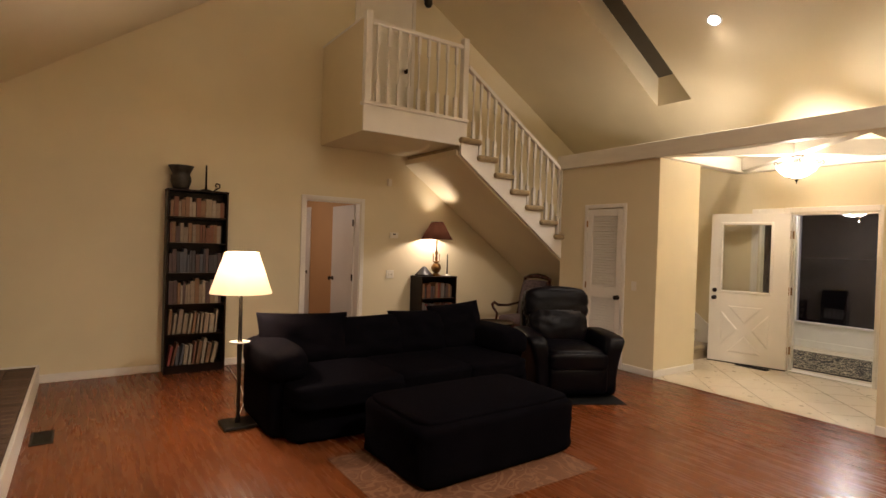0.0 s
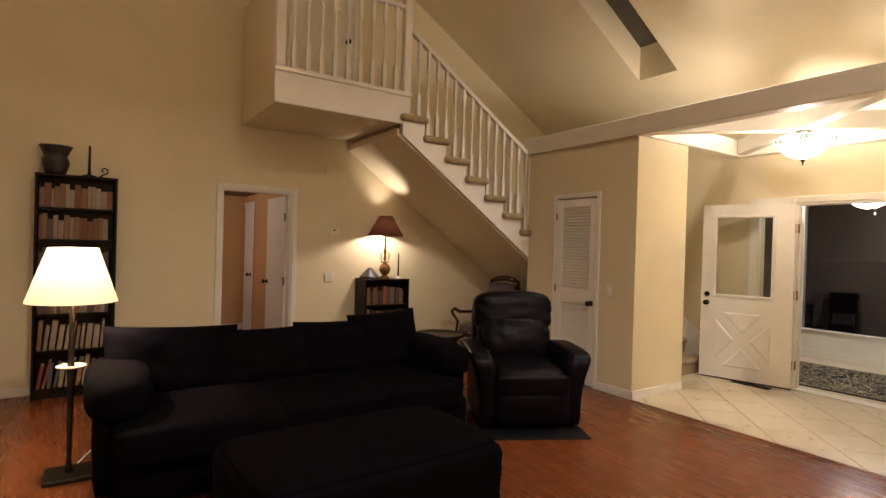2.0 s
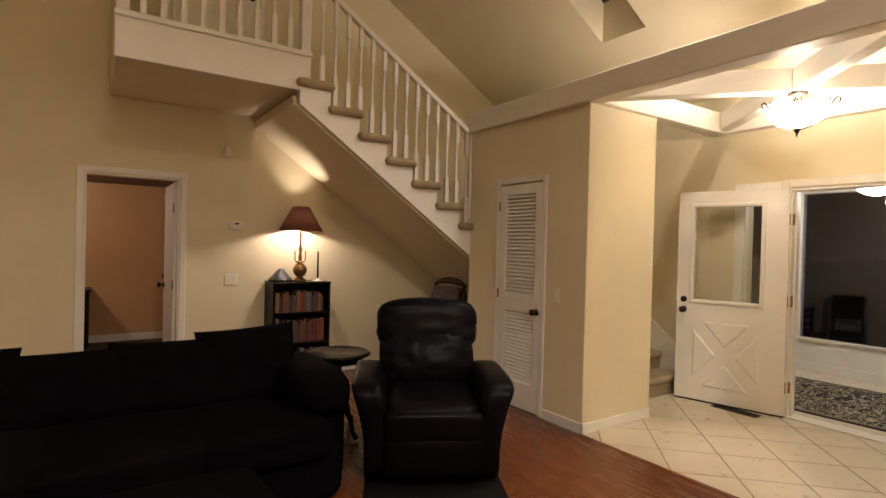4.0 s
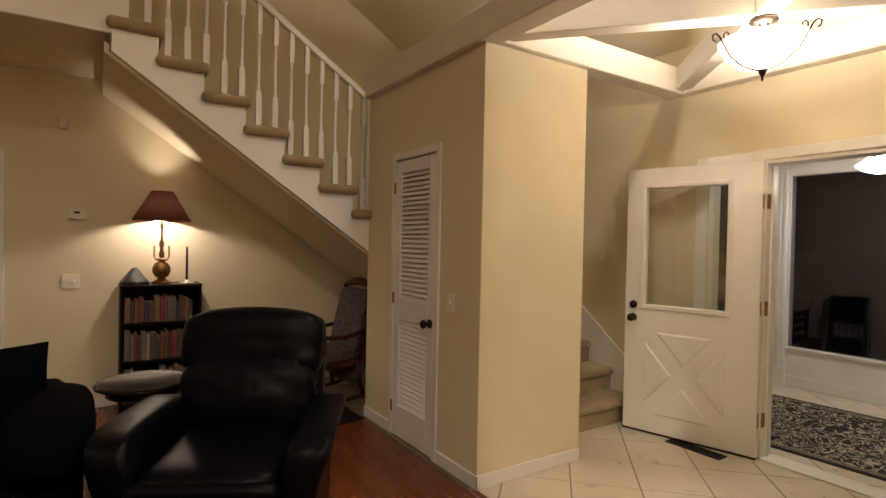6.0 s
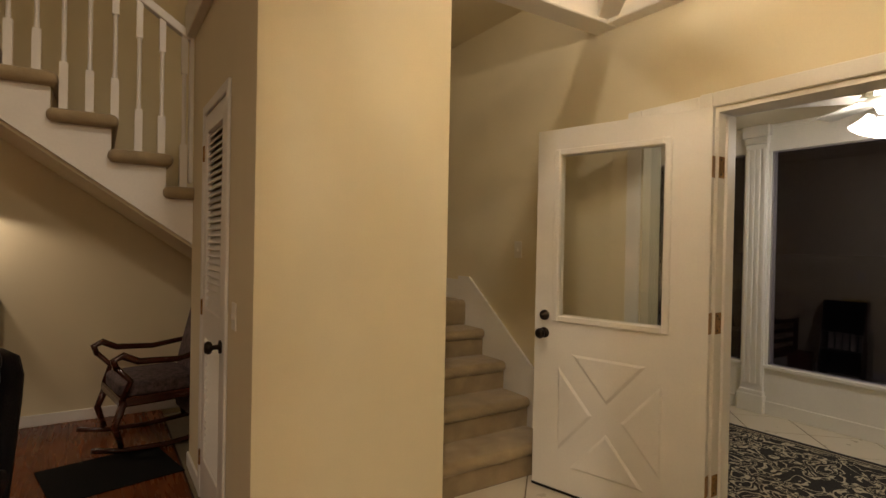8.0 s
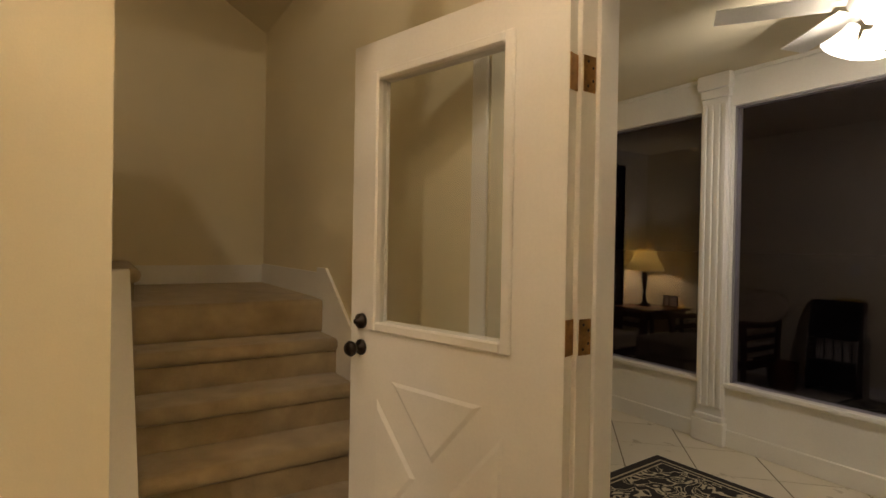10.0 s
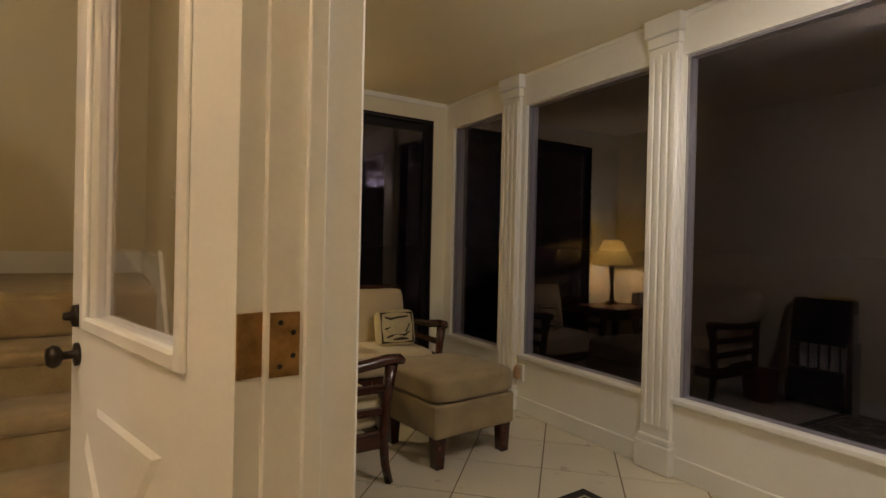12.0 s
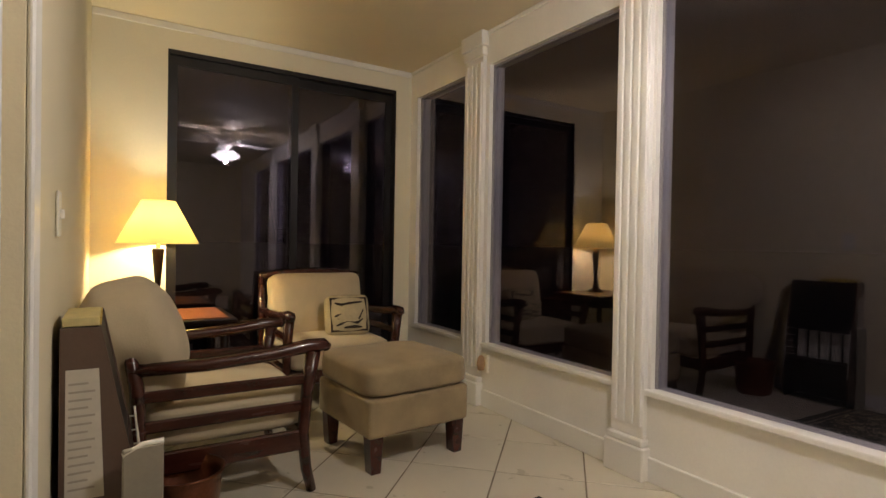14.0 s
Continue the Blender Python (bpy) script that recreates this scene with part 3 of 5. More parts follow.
# entrance door, swung open, with a window and a crossbuck
door_4 = thing("door_4", (6.912, 1.976, 0), 105.2, "white entrance door with half window and crossbuck panel, wide open", "door", kind="structure")
LW, GX0, GX1, GZ0, GZ1 = 0.928, 0.205, 0.785, 0.985, 1.89
part("leaf", boxes((0, LW, -0.022, 0.022, 0.015, GZ0), (0, LW, -0.022, 0.022, GZ1, 2.035), (0, GX0, -0.022, 0.022, GZ0, GZ1), (GX1, LW, -0.022, 0.022, GZ0, GZ1)), WHITE, door_4)
pane = part("window_pane", boxes((GX0, GX1, -0.003, 0.003, GZ0, GZ1)), CLEAR_GLASS, door_4, "clear glass")
pane.visible_shadow = False
mould = []
for s in (-1, 1):
    a, b = (0.018, 0.034) if s > 0 else (-0.034, -0.018)
    mould += [(GX0 - 0.03, GX0 + 0.006, a, b, GZ0 - 0.03, GZ1 + 0.03), (GX1 - 0.006, GX1 + 0.03, a, b, GZ0 - 0.03, GZ1 + 0.03),
              (GX0 + 0.006, GX1 - 0.006, a, b, GZ0 - 0.03, GZ0 + 0.006), (GX0 + 0.006, GX1 - 0.006, a, b, GZ1 - 0.006, GZ1 + 0.03)]
part("window_frame", boxes(*mould, bevel=0.006), WHITE, door_4)
px0, px1, pz0, pz1, g = 0.20, 0.77, 0.155, 0.785, 0.075
mx, mz = (px0 + px1) / 2, (pz0 + pz1) / 2
for tri_ in (((px0 + g, pz1), (px1 - g, pz1), (mx, mz + g)), ((px0 + g, pz0), (px1 - g, pz0), (mx, mz - g)),
             ((px0, pz0 + g), (px0, pz1 - g), (mx - g, mz)), ((px1, pz0 + g), (px1, pz1 - g), (mx + g, mz))):
    bm = prism(tri_, 0.021, 0.030, "y")
    cxy = Vector((sum(p[0] for p in tri_) / 3, 0, sum(p[1] for p in tri_) / 3))
    for v in bm.verts:
        if v.co.y > 0.025:
            v.co.x += (cxy.x - v.co.x) * 0.16
            v.co.z += (cxy.z - v.co.z) * 0.16
    part("panel", bm, WHITE, door_4)
part("door_handle", knob(pose(LW - 0.065, 0.022, 0.885, -90, 0, 0)), BRONZE, door_4, "dark bronze round knob")
part("door_handle", knob(pose(LW - 0.065, -0.022, 0.885, 90, 0, 0)), BRONZE, door_4, "dark bronze round knob")
part("deadbolt", lathe([(0, 0), (0.03, 0), (0.028, 0.014), (0.012, 0.018), (0.010, 0.034), (0, 0.036)], 16, pose(LW - 0.065, 0.022, 0.985, -90, 0, 0)), BRONZE, door_4, "dark bronze deadbolt")
for z in (0.265, 1.03, 1.76):
    bm = boxes((-0.004, -0.0005, -0.022, 0.022, z - 0.05, z + 0.05), bevel=0.001)
    lathe([(0.0075, z - 0.052), (0.0075, z + 0.052)], 10, pose(-0.008, -0.027, 0), bm)
    part("hinge", bm, BRASS, door_4, "aged brass hinge")
part("sweep", boxes((0.0, LW, -0.018, 0.026, 0.003, 0.016)), IRON, door_4, "dark rubber sweep")
frame_4 = thing("door_frame", (0, 0, 0), 0, "white painted entrance door frame with casings", "door frame", kind="structure")
for a, b in ((EA, EA + 0.02), (EB - 0.02, EB)):
    part("jamb", boxes((FX - 0.004, SX0 + 0.016, a, b, 0, EH - 0.02), bevel=0.002), WHITE, frame_4)
    part("stop", boxes((FX + 0.055, FX + 0.085, a + 0.02 if a < 1.5 else a - 0.014, (a + 0.034 if a < 1.5 else a), 0, EH - 0.034), bevel=0.002), WHITE, frame_4)
part("head", boxes((FX - 0.004, SX0 + 0.016, EA, EB, EH - 0.02, EH)), WHITE, frame_4)
for x0, x1 in ((FX - 0.018, FX - 0.001), (SX0 + 0.013, SX0 + 0.030)):
    for a, b in ((EA - 0.072, EA - 0.004), (EB + 0.004, EB + 0.072)):
        part("casing", boxes((x0, x1, a, b, 0, EH + 0.075), bevel=0.005), WHITE, frame_4)
    part("casing", boxes((x0, x1, EA - 0.004, EB + 0.004, EH + 0.004, EH + 0.075), bevel=0.005), WHITE, frame_4)
for z in (0.265, 1.03, 1.76):
    leaf_ = part("hinge_leaf", boxes((FX + 0.004, FX + 0.05, EB - 0.0225, EB - 0.0195, z - 0.05, z + 0.05)), BRASS, frame_4, "aged brass hinge leaf with screws")
    for dx, dz in ((0.016, 0.034), (0.036, 0.018), (0.016, -0.034), (0.036, -0.018)):
        part("screw", lathe([(0, 0), (0.0045, 0), (0.0035, 0.0015), (0, 0.0018)], 8, pose(FX + 0.004 + dx, EB - 0.0226, z + dz, 90, 0, 0)), BRONZE, leaf_)
part("threshold", boxes((FX - 0.01, SX0 + 0.02, EA + 0.02, EB - 0.02, 0.0, 0.012), bevel=0.004), WHITE, frame_4)

# narrow window beside the entrance, behind the open door
side_window = thing("window_6", (0, 0, 0), 0, "narrow clear window with white casing beside the entrance", "window", kind="structure")
pane = part("pane", boxes((FX + 0.06, FX + 0.066, LA + 0.012, LB - 0.012, LZ0 + 0.012, LZ1 - 0.012)), CLEAR_GLASS, side_window, "clear glass")
pane.visible_shadow = False
for a, b in ((LA, LA + 0.012), (LB - 0.012, LB)):
    part("jamb", boxes((FX - 0.003, SX0 + 0.014, a, b, LZ0, LZ1)), PAINT, side_window)
for a, b in ((LZ0, LZ0 + 0.012), (LZ1 - 0.012, LZ1)):
    part("rail", boxes((FX - 0.003, SX0 + 0.014, LA + 0.012, LB - 0.012, a, b)), WHITE, side_window)
for x0, x1 in ((FX - 0.015, FX - 0.004), (SX0 + 0.015, SX0 + 0.026)):
    part("casing", boxes((x0, x1, LB - 0.004, LB + 0.085, LZ0 - 0.07, EH + 0.07), bevel=0.004), WHITE, side_window)
    part("casing", boxes((x0, x1, EB + 0.075, LB - 0.004, LZ1 - 0.004, EH + 0.07), bevel=0.004), WHITE, side_window)
    part("casing", boxes((x0, x1, EB + 0.075, LB - 0.004, LZ0 - 0.07, LZ0 + 0.004), bevel=0.004), WHITE, side_window)

# sunroom windows, sills and fluted pilasters
for a, b in GAPS:
    w = thing("window_1" if a > 4.2 else "window_2" if a > 3 else "window_3" if a > 0.9 else "window_4", (0, 0, 0), 0,
              "large dark night window with a white sill", "window", kind="structure")
    pane = part("pane", boxes((SX1 + 0.045, SX1 + 0.051, a, b, WZ0, WZ1)), WINDOW_GLASS, w)
    part("bead", boxes((SX1 + 0.030, SX1 + 0.044, a, a + 0.012, WZ0, WZ1), (SX1 + 0.030, SX1 + 0.044, b - 0.012, b, WZ0, WZ1),
                       (SX1 + 0.030, SX1 + 0.044, a + 0.012, b - 0.012, WZ1 - 0.012, WZ1)), mat("grey_bead", (0.28, 0.26, 0.27), 0.5, var=0.1), pane, "grey glazing bead")
    part("window_sill", boxes((SX1 - 0.028, SX1 + 0.044, a - 0.02, b + 0.02, WZ0 - 0.022, WZ0 + 0.006), bevel=0.006, seg=2), WHITE, w)


def pilaster(y, width):
    p = thing("pilaster", (SX1, y, 0), 0, "white fluted pilaster between the sunroom windows", "pilaster", "sunroom pilasters", "structure")
    h = width / 2
    part("base", boxes((-0.060, -0.001, -h - 0.02, h + 0.02, 0, 0.15), bevel=0.006), WHITE, p)
    part("base_moulding", boxes((-0.052, -0.001, -h - 0.01, h + 0.01, 0.15, 0.185), bevel=0.006), WHITE, p)
    part("shaft", boxes((-0.032, -0.001, -h, h, 0.185, SC - 0.16), bevel=0.004), WHITE, p)
    for k in range(4):
        c = -h + (k + 0.5) * width / 4
        part("flute", boxes((-0.043, -0.031, c - width * 0.085, c + width * 0.085, 0.24, SC - 0.2), bevel=0.005, seg=2), WHITE, p)
    part("necking", boxes((-0.045, -0.001, -h - 0.008, h + 0.008, SC - 0.16, SC - 0.10), bevel=0.008, seg=2), WHITE, p)
    part("capital", boxes((-0.062, -0.001, -h - 0.022, h + 0.022, SC - 0.10, SC - 0.002), bevel=0.008, seg=2), WHITE, p)


pilaster(2.938, 0.18)
pilaster(4.218, 0.20)
pilaster(0.85, 0.165)
setting("trim_sunroom", boxes((SX1 - 0.012, SX1 - 0.001, -1.5, SY1, SC - 0.03, SC - 0.002), (SX0 + 0.013, SX1, SY1 - 0.012, SY1 - 0.001, SC - 0.045, SC - 0.002), bevel=0.003), WHITE, "narrow white ceiling trim", "trim")
# sliding glass door at the end
slide = thing("window_5", (0, 0, 0), 0, "dark-framed sliding glass door at the sunroom's end", "sliding door", kind="structure")
MID = 8.315
for name_, a, b, y in (("sash", SDA + 0.01, MID + 0.03, SY1 + 0.03), ("sash", MID - 0.03, SDB - 0.01, SY1 + 0.065)):
    sash = part(name_, boxes((a, a + 0.05, y, y + 0.028, 0.03, SDH - 0.03), (b - 0.05, b, y, y + 0.028, 0.03, SDH - 0.03),
                             (a + 0.05, b - 0.05, y, y + 0.028, 0.03, 0.10), (a + 0.05, b - 0.05, y, y + 0.028, SDH - 0.09, SDH - 0.03)), DARKFRAME, slide)
    part("pane", boxes((a + 0.05, b - 0.05, y + 0.010, y + 0.016, 0.10, SDH - 0.09)), WINDOW_GLASS, sash)
part("frame", boxes((SDA, SDA + 0.012, SY1 + 0.005, SY1 + 0.115, 0, SDH), (SDB - 0.012, SDB, SY1 + 0.005, SY1 + 0.115, 0, SDH), (SDA + 0.012, SDB - 0.012, SY1 + 0.005, SY1 + 0.115, SDH - 0.03, SDH),
                    (SDA + 0.012, SDB - 0.012, SY1 + 0.005, SY1 + 0.115, 0, 0.028)), DARKFRAME, slide)

# ---- lamps ----
CAN_GLOW = glow_mat("can_glow", (1.0, 0.93, 0.80), 14)
# Fittings for the one seen light and the four added unseen ones.
for cx_, cy_ in CANS:
    slope = math.atan(SR) if cx_ > RX else -math.atan(SL)
    can = thing("recessed_light", (0, 0, 0), 0, "round white recessed ceiling light, lit; only the first seen, others added", "ceiling light", "recessed lights")
    can.matrix_basis = Matrix.Translation((cx_, cy_, vault(cx_) - 0.004)) @ Matrix.Rotation(slope, 4, "Y")
    part("trim_ring", lathe([(0.062, 0.0), (0.066, -0.006), (0.086, -0.005), (0.088, 0.002)], 28), WHITE, can)
    part("lamp", lathe([(0.062, -0.001), (0.03, -0.004), (0, -0.005)], 24), CAN_GLOW, can)

chandelier = thing("chandelier", (5.99, 1.555, 2.62), 0, "bowl chandelier of glowing white glass with scrolled iron arms", "chandelier")
part("canopy", lathe([(0, 0.0), (0.075, -0.004), (0.08, -0.018), (0.03, -0.03), (0.012, -0.04), (0, -0.04)], 24), BRONZE, chandelier)
part("hub", lathe([(0, 0.002), (0.055, 0.002), (0.055, 0.176), (0, 0.176)], 8), BEAM, chandelier, "white painted wooden hub")
bowl = part("bowl", lathe([(0.0, -0.275), (0.07, -0.268), (0.14, -0.240), (0.20, -0.190), (0.235, -0.130), (0.240, -0.120), (0.232, -0.124), (0.195, -0.182), (0.136, -0.230), (0.06, -0.258), (0, -0.264)], 36),
     shade_mat("alabaster", (1.0, 0.88, 0.68), 2.6, 0.8), chandelier, "glowing frosted glass bowl")
part("finial", lathe([(0, -0.34), (0.008, -0.33), (0.006, -0.315), (0.016, -0.30), (0.022, -0.285), (0.03, -0.276), (0, -0.272)], 14), BRONZE, bowl)
for k in range(3):
    a = 2 * math.pi * k / 3 + 0.5
    c, s = math.cos(a), math.sin(a)
    part("rod", tube([(0.02 * c, 0.02 * s, -0.03), (0.035 * c, 0.035 * s, -0.08), (0.05 * c, 0.05 * s, -0.14), (0.10 * c, 0.10 * s, -0.17)], 0.006), BRONZE, chandelier)
    pts = [(0.03, -0.282), (0.12, -0.262), (0.20, -0.205), (0.245, -0.135), (0.262, -0.105), (0.285, -0.088), (0.305, -0.100), (0.302, -0.125), (0.285, -0.130)]
    part("scroll_arm", tube([(r * c, r * s, z) for r, z in pts], 0.0055), BRONZE, chandelier)
    pts = [(0.235, -0.128), (0.238, -0.095), (0.225, -0.078), (0.208, -0.088), (0.212, -0.105)]
    part("scroll", tube([(r * c, r * s, z) for r, z in pts], 0.005), BRONZE, chandelier)

chandelier.scale = (0.87, 0.87, 0.95)
floor_lamp = thing("floor_lamp", (0.455, 3.26, 0), 0, "bronze floor lamp with a lit cream cone shade and glass tray", "floor lamp")
part("base", boxes((-0.125, 0.125, -0.125, 0.125, 0, 0.028), bevel=0.006, seg=2), IRON, floor_lamp)
part("pole", lathe([(0.0, 0.028), (0.024, 0.028), (0.018, 0.06), (0.013, 0.10), (0.018, 0.50), (0.022, 0.66), (0.016, 0.70), (0.014, 1.0), (0.010, 1.16), (0, 1.17)], 14), IRON, floor_lamp)
part("tray", lathe([(0.0, 0.668), (0.075, 0.668), (0.08, 0.676), (0.075, 0.674), (0, 0.673)], 24), mat("tray_glass", (0.7, 0.68, 0.6), 0.15, var=0.05, bump=0), floor_lamp, "small pale glass tray")
part("shade", lathe([(0.238, 1.065), (0.130, 1.392)], 36), shade_mat("cream_shade", (0.94, 0.76, 0.47), 0.27, 0.07), floor_lamp, "lit cream fabric shade")
part("harp", tube([(0, 0, 1.16), (0.05, 0, 1.22), (0.05, 0, 1.33), (0, 0, 1.375)], 0.004), BRASS, floor_lamp)
part("cord", tube([(0.02, 0.10, 0.012), (0.2, 0.6, 0.008), (0.3, 1.2, 0.008), (0.36, 2.0, 0.01)], 0.004), PLASTIC, floor_lamp, "pale lamp cord")

# ---- bookcases and what stands on them ----
BOOK_COLORS = [(0.42, 0.33, 0.24), (0.30, 0.12, 0.06), (0.55, 0.47, 0.36), (0.10, 0.09, 0.10), (0.25, 0.22, 0.20), (0.36, 0.20, 0.10), (0.50, 0.40, 0.28), (0.16, 0.10, 0.09), (0.38, 0.07, 0.05), (0.14, 0.15, 0.18)]
BOOK_MATS = [mat("book_cover", tuple(0.6 * v for v in c), 0.55, var=0.2, scale=18, bump=0.1) for c in BOOK_COLORS]
BOOK_WORDS = ["tan cloth", "brown leather", "cream paper", "black", "grey", "rust brown", "beige", "dark maroon", "red", "slate blue"]
PAGES = mat("book_pages", (0.62, 0.55, 0.42), 0.9, var=0.1, scale=40)
rng_books = random.Random(7)


def book(x, y, z, w, h, depth, lean, idx, where):
    b = thing("book", (x, y, z), 0, "%s book standing on the %s" % (BOOK_WORDS[idx], where), "book", "books on the " + where)
    b.matrix_basis = Matrix.Translation((x, y, z)) @ Matrix.Rotation(lean, 4, "Y")
    part("cover", boxes((0, w, 0, 0.004, 0, h), (0, 0.003, 0.004, depth, 0, h), (w - 0.003, w, 0.004, depth, 0, h)), BOOK_MATS[idx], b)
    part("pages", boxes((0.003, w - 0.003, 0.004, depth - 0.006, 0.004, h - 0.006)), PAGES, b)


def fill_shelf(x0, x1, y, z, room, depth, where, lean=0.0, full=1.0, palette=None):
    x = x0 + 0.012
    tilt = lean
    while x < x0 + (x1 - x0) * full - 0.05:
        w, h = rng_books.uniform(0.018, 0.046), room * rng_books.uniform(0.62, 0.86)
        lean_ = tilt * rng_books.uniform(0.3, 1.0) if tilt else 0.0
        shift = h * math.sin(lean_)
        if x + w + shift > x1 - 0.012:
            break
        book(x, y + rng_books.uniform(0.0, 0.02), z + 0.001 + w * math.sin(lean_), w, h, depth, lean_, rng_books.choice(palette or range(10)), where)
        x += w / max(0.6, math.cos(lean_)) + 0.003 + (0.012 if lean_ else 0)


def bookcase(place, w, d, h, levels, label):
    c = thing("bookcase", place, 0, label, "bookcase")
    for x in (0, w - 0.02):
        part("side", boxes((x, x + 0.02, 0, d, 0, h - 0.02), bevel=0.002), DARKWOOD, c)
    part("top", boxes((-0.004, w + 0.004, -0.004, d, h - 0.02, h), bevel=0.003), DARKWOOD, c)
    part("back", boxes((0.02, w - 0.02, d - 0.008, d, 0.04, h - 0.02)), DARKWOOD, c)
    part("plinth", boxes((0.02, w - 0.02, 0.012, 0.03, 0, levels[0] - 0.02)), DARKWOOD, c)
    for z in levels:
        part("shelf", boxes((0.02, w - 0.02, 0.004, d - 0.008, z - 0.02, z), bevel=0.002), DARKWOOD, c)


TALL = [0.09, 0.43, 0.76, 1.10, 1.43, 1.715]
bookcase((0.135, 5.195, 0), 0.62, 0.20, 2.012, TALL, "tall black wooden bookcase full of books against the wall")
for k, z in enumerate(TALL):
    room = (TALL + [1.99])[k + 1] - z - 0.02
    fill_shelf(0.157, 0.735, 5.205, z, room, 0.15, "tall bookcase", (0.22, 0.16, 0, 0, 0, 0)[k], 1.0, (range(10), (0, 2, 5, 6, 1), (0, 2, 6, 5, 7), (3, 7, 9, 3), (1, 5, 7, 0), (0, 2, 5, 1, 6))[k])
SMALL = [0.08, 0.42, 0.73]
bookcase((3.295, 5.085, 0), 0.60, 0.305, 1.038, SMALL, "low black wooden bookcase full of books below the stair")
for k, z in enumerate(SMALL):
    fill_shelf(3.317, 3.875, 5.10, z, (SMALL + [1.01])[k + 1] - z - 0.02, 0.17, "low bookcase", 0, 1.0, (1, 3, 4, 5, 7, 2, 8, 9))

pot = thing("pot", (0.275, 5.295, 2.013), 0, "dark glazed clay pot on top of the bookcase", "pot")
part("body", lathe([(0, 0), (0.07, 0), (0.082, 0.02), (0.105, 0.09), (0.10, 0.14), (0.086, 0.165), (0.10, 0.195), (0.118, 0.235), (0.122, 0.25), (0.108, 0.25), (0.09, 0.20), (0.078, 0.165), (0.09, 0.12), (0, 0.03)], 28), CLAY, pot)
part("rim", lathe([(0.116, 0.243), (0.128, 0.25), (0.128, 0.258), (0.112, 0.258), (0.110, 0.25)], 28), CLAY, pot)
stick = thing("candlestick", (0.53, 5.29, 2.013), 0, "thin dark iron candlestick with a tall candle", "candlestick")
part("foot", lathe([(0, 0), (0.06, 0), (0.06, 0.012), (0.016, 0.025), (0.012, 0.05), (0, 0.05)], 16), IRON, stick)
part("candle", lathe([(0, 0.05), (0.011, 0.05), (0.009, 0.29), (0, 0.295)], 10), IRON, stick, "tall dark candle")
orn = thing("ornament", (0.64, 5.29, 2.013), 0, "small dark iron scroll ornament on the bookcase", "ornament")
part("scroll", tube([(-0.03, 0, 0.006), (0.0, 0, 0.03), (0.035, 0, 0.05), (0.035, 0, 0.085), (0.0, 0, 0.095), (-0.015, 0, 0.07), (0.005, 0, 0.055)], 0.007), IRON, orn)
part("foot", boxes((-0.04, 0.04, -0.025, 0.025, 0, 0.008), bevel=0.002), IRON, orn)

table_lamp = thing("table_lamp", (3.595, 5.185, 1.039), 0, "brass ball table lamp with candle arms and dark red-brown shade, lit", "table lamp")
part("foot", lathe([(0, 0), (0.07, 0), (0.072, 0.014), (0.045, 0.03), (0.03, 0.045), (0, 0.045)], 24), BRASS, table_lamp)
part("ball", lathe([(0.02, 0.045), (0.05, 0.062), (0.07, 0.10), (0.07, 0.135), (0.05, 0.172), (0.02, 0.19), (0.05, 0.20), (0.05, 0.208), (0.014, 0.215), (0, 0.215)], 24), BRASS, table_lamp, "polished aged brass ball")
column = part("column", lathe([(0.014, 0.215), (0.022, 0.25), (0.012, 0.29), (0.022, 0.335), (0.010, 0.37), (0.008, 0.46), (0.016, 0.48), (0.006, 0.52), (0, 0.78)], 14), BRASS, table_lamp)
for s in (-1, 1):
    part("candle_arm", tube([(0.012 * s, 0, 0.215), (0.04 * s, 0, 0.205), (0.055 * s, 0, 0.225), (0.055 * s, 0, 0.32)], [0.005, 0.005, 0.006, 0.009]), BRASS, column)
part("shade", lathe([(0.225, 0.525), (0.085, 0.775)], 36), shade_mat("red_brown_shade", (0.036, 0.014, 0.008), 0.02, 0.10), table_lamp, "dark red-brown fabric shade")
speaker = thing("speaker", (3.40, 5.20, 1.039), 8, "dark grey pyramid-shaped speaker on the low bookcase", "speaker")
part("body", lathe([(0, 0), (0.125, 0), (0.128, 0.02), (0.115, 0.032), (0.028, 0.128), (0, 0.138)], 4, pose(0, 0, 0, 0, 0, 45)), mat("dark_grey_plastic", (0.03, 0.03, 0.032), 0.5, var=0.2), speaker)
part("badge", boxes((-0.014, 0.014, -0.0925, -0.0905, 0.014, 0.019)), PLASTIC, speaker)
cs = thing("candlestick", (3.79, 5.19, 1.039), 0, "slim pale candlestick with a dark candle beside the lamp", "candlestick")
part("foot", lathe([(0, 0), (0.055, 0), (0.055, 0.006), (0.016, 0.012), (0.012, 0.03), (0, 0.03)], 18), PLASTIC, cs, "pale dish foot")
part("candle", lathe([(0, 0.03), (0.010, 0.03), (0.008, 0.31), (0, 0.315)], 10), IRON, cs, "slim dark candle")


def plate(name, m, label, w=0.075, h=0.115, toggles=1):
    p = thing(name, (0, 0, 0), 0, label, "light switch")
    p.matrix_basis = m
    part("plate", boxes((-w / 2, w / 2, -0.007, 0, -h / 2, h / 2), bevel=0.003), PLASTIC, p)
    for k in range(toggles):
        x = (k - (toggles - 1) / 2) * 0.046
        part("toggle", boxes((x - 0.005, x + 0.005, -0.016, -0.006, -0.012, 0.012), bevel=0.002), PLASTIC, p)


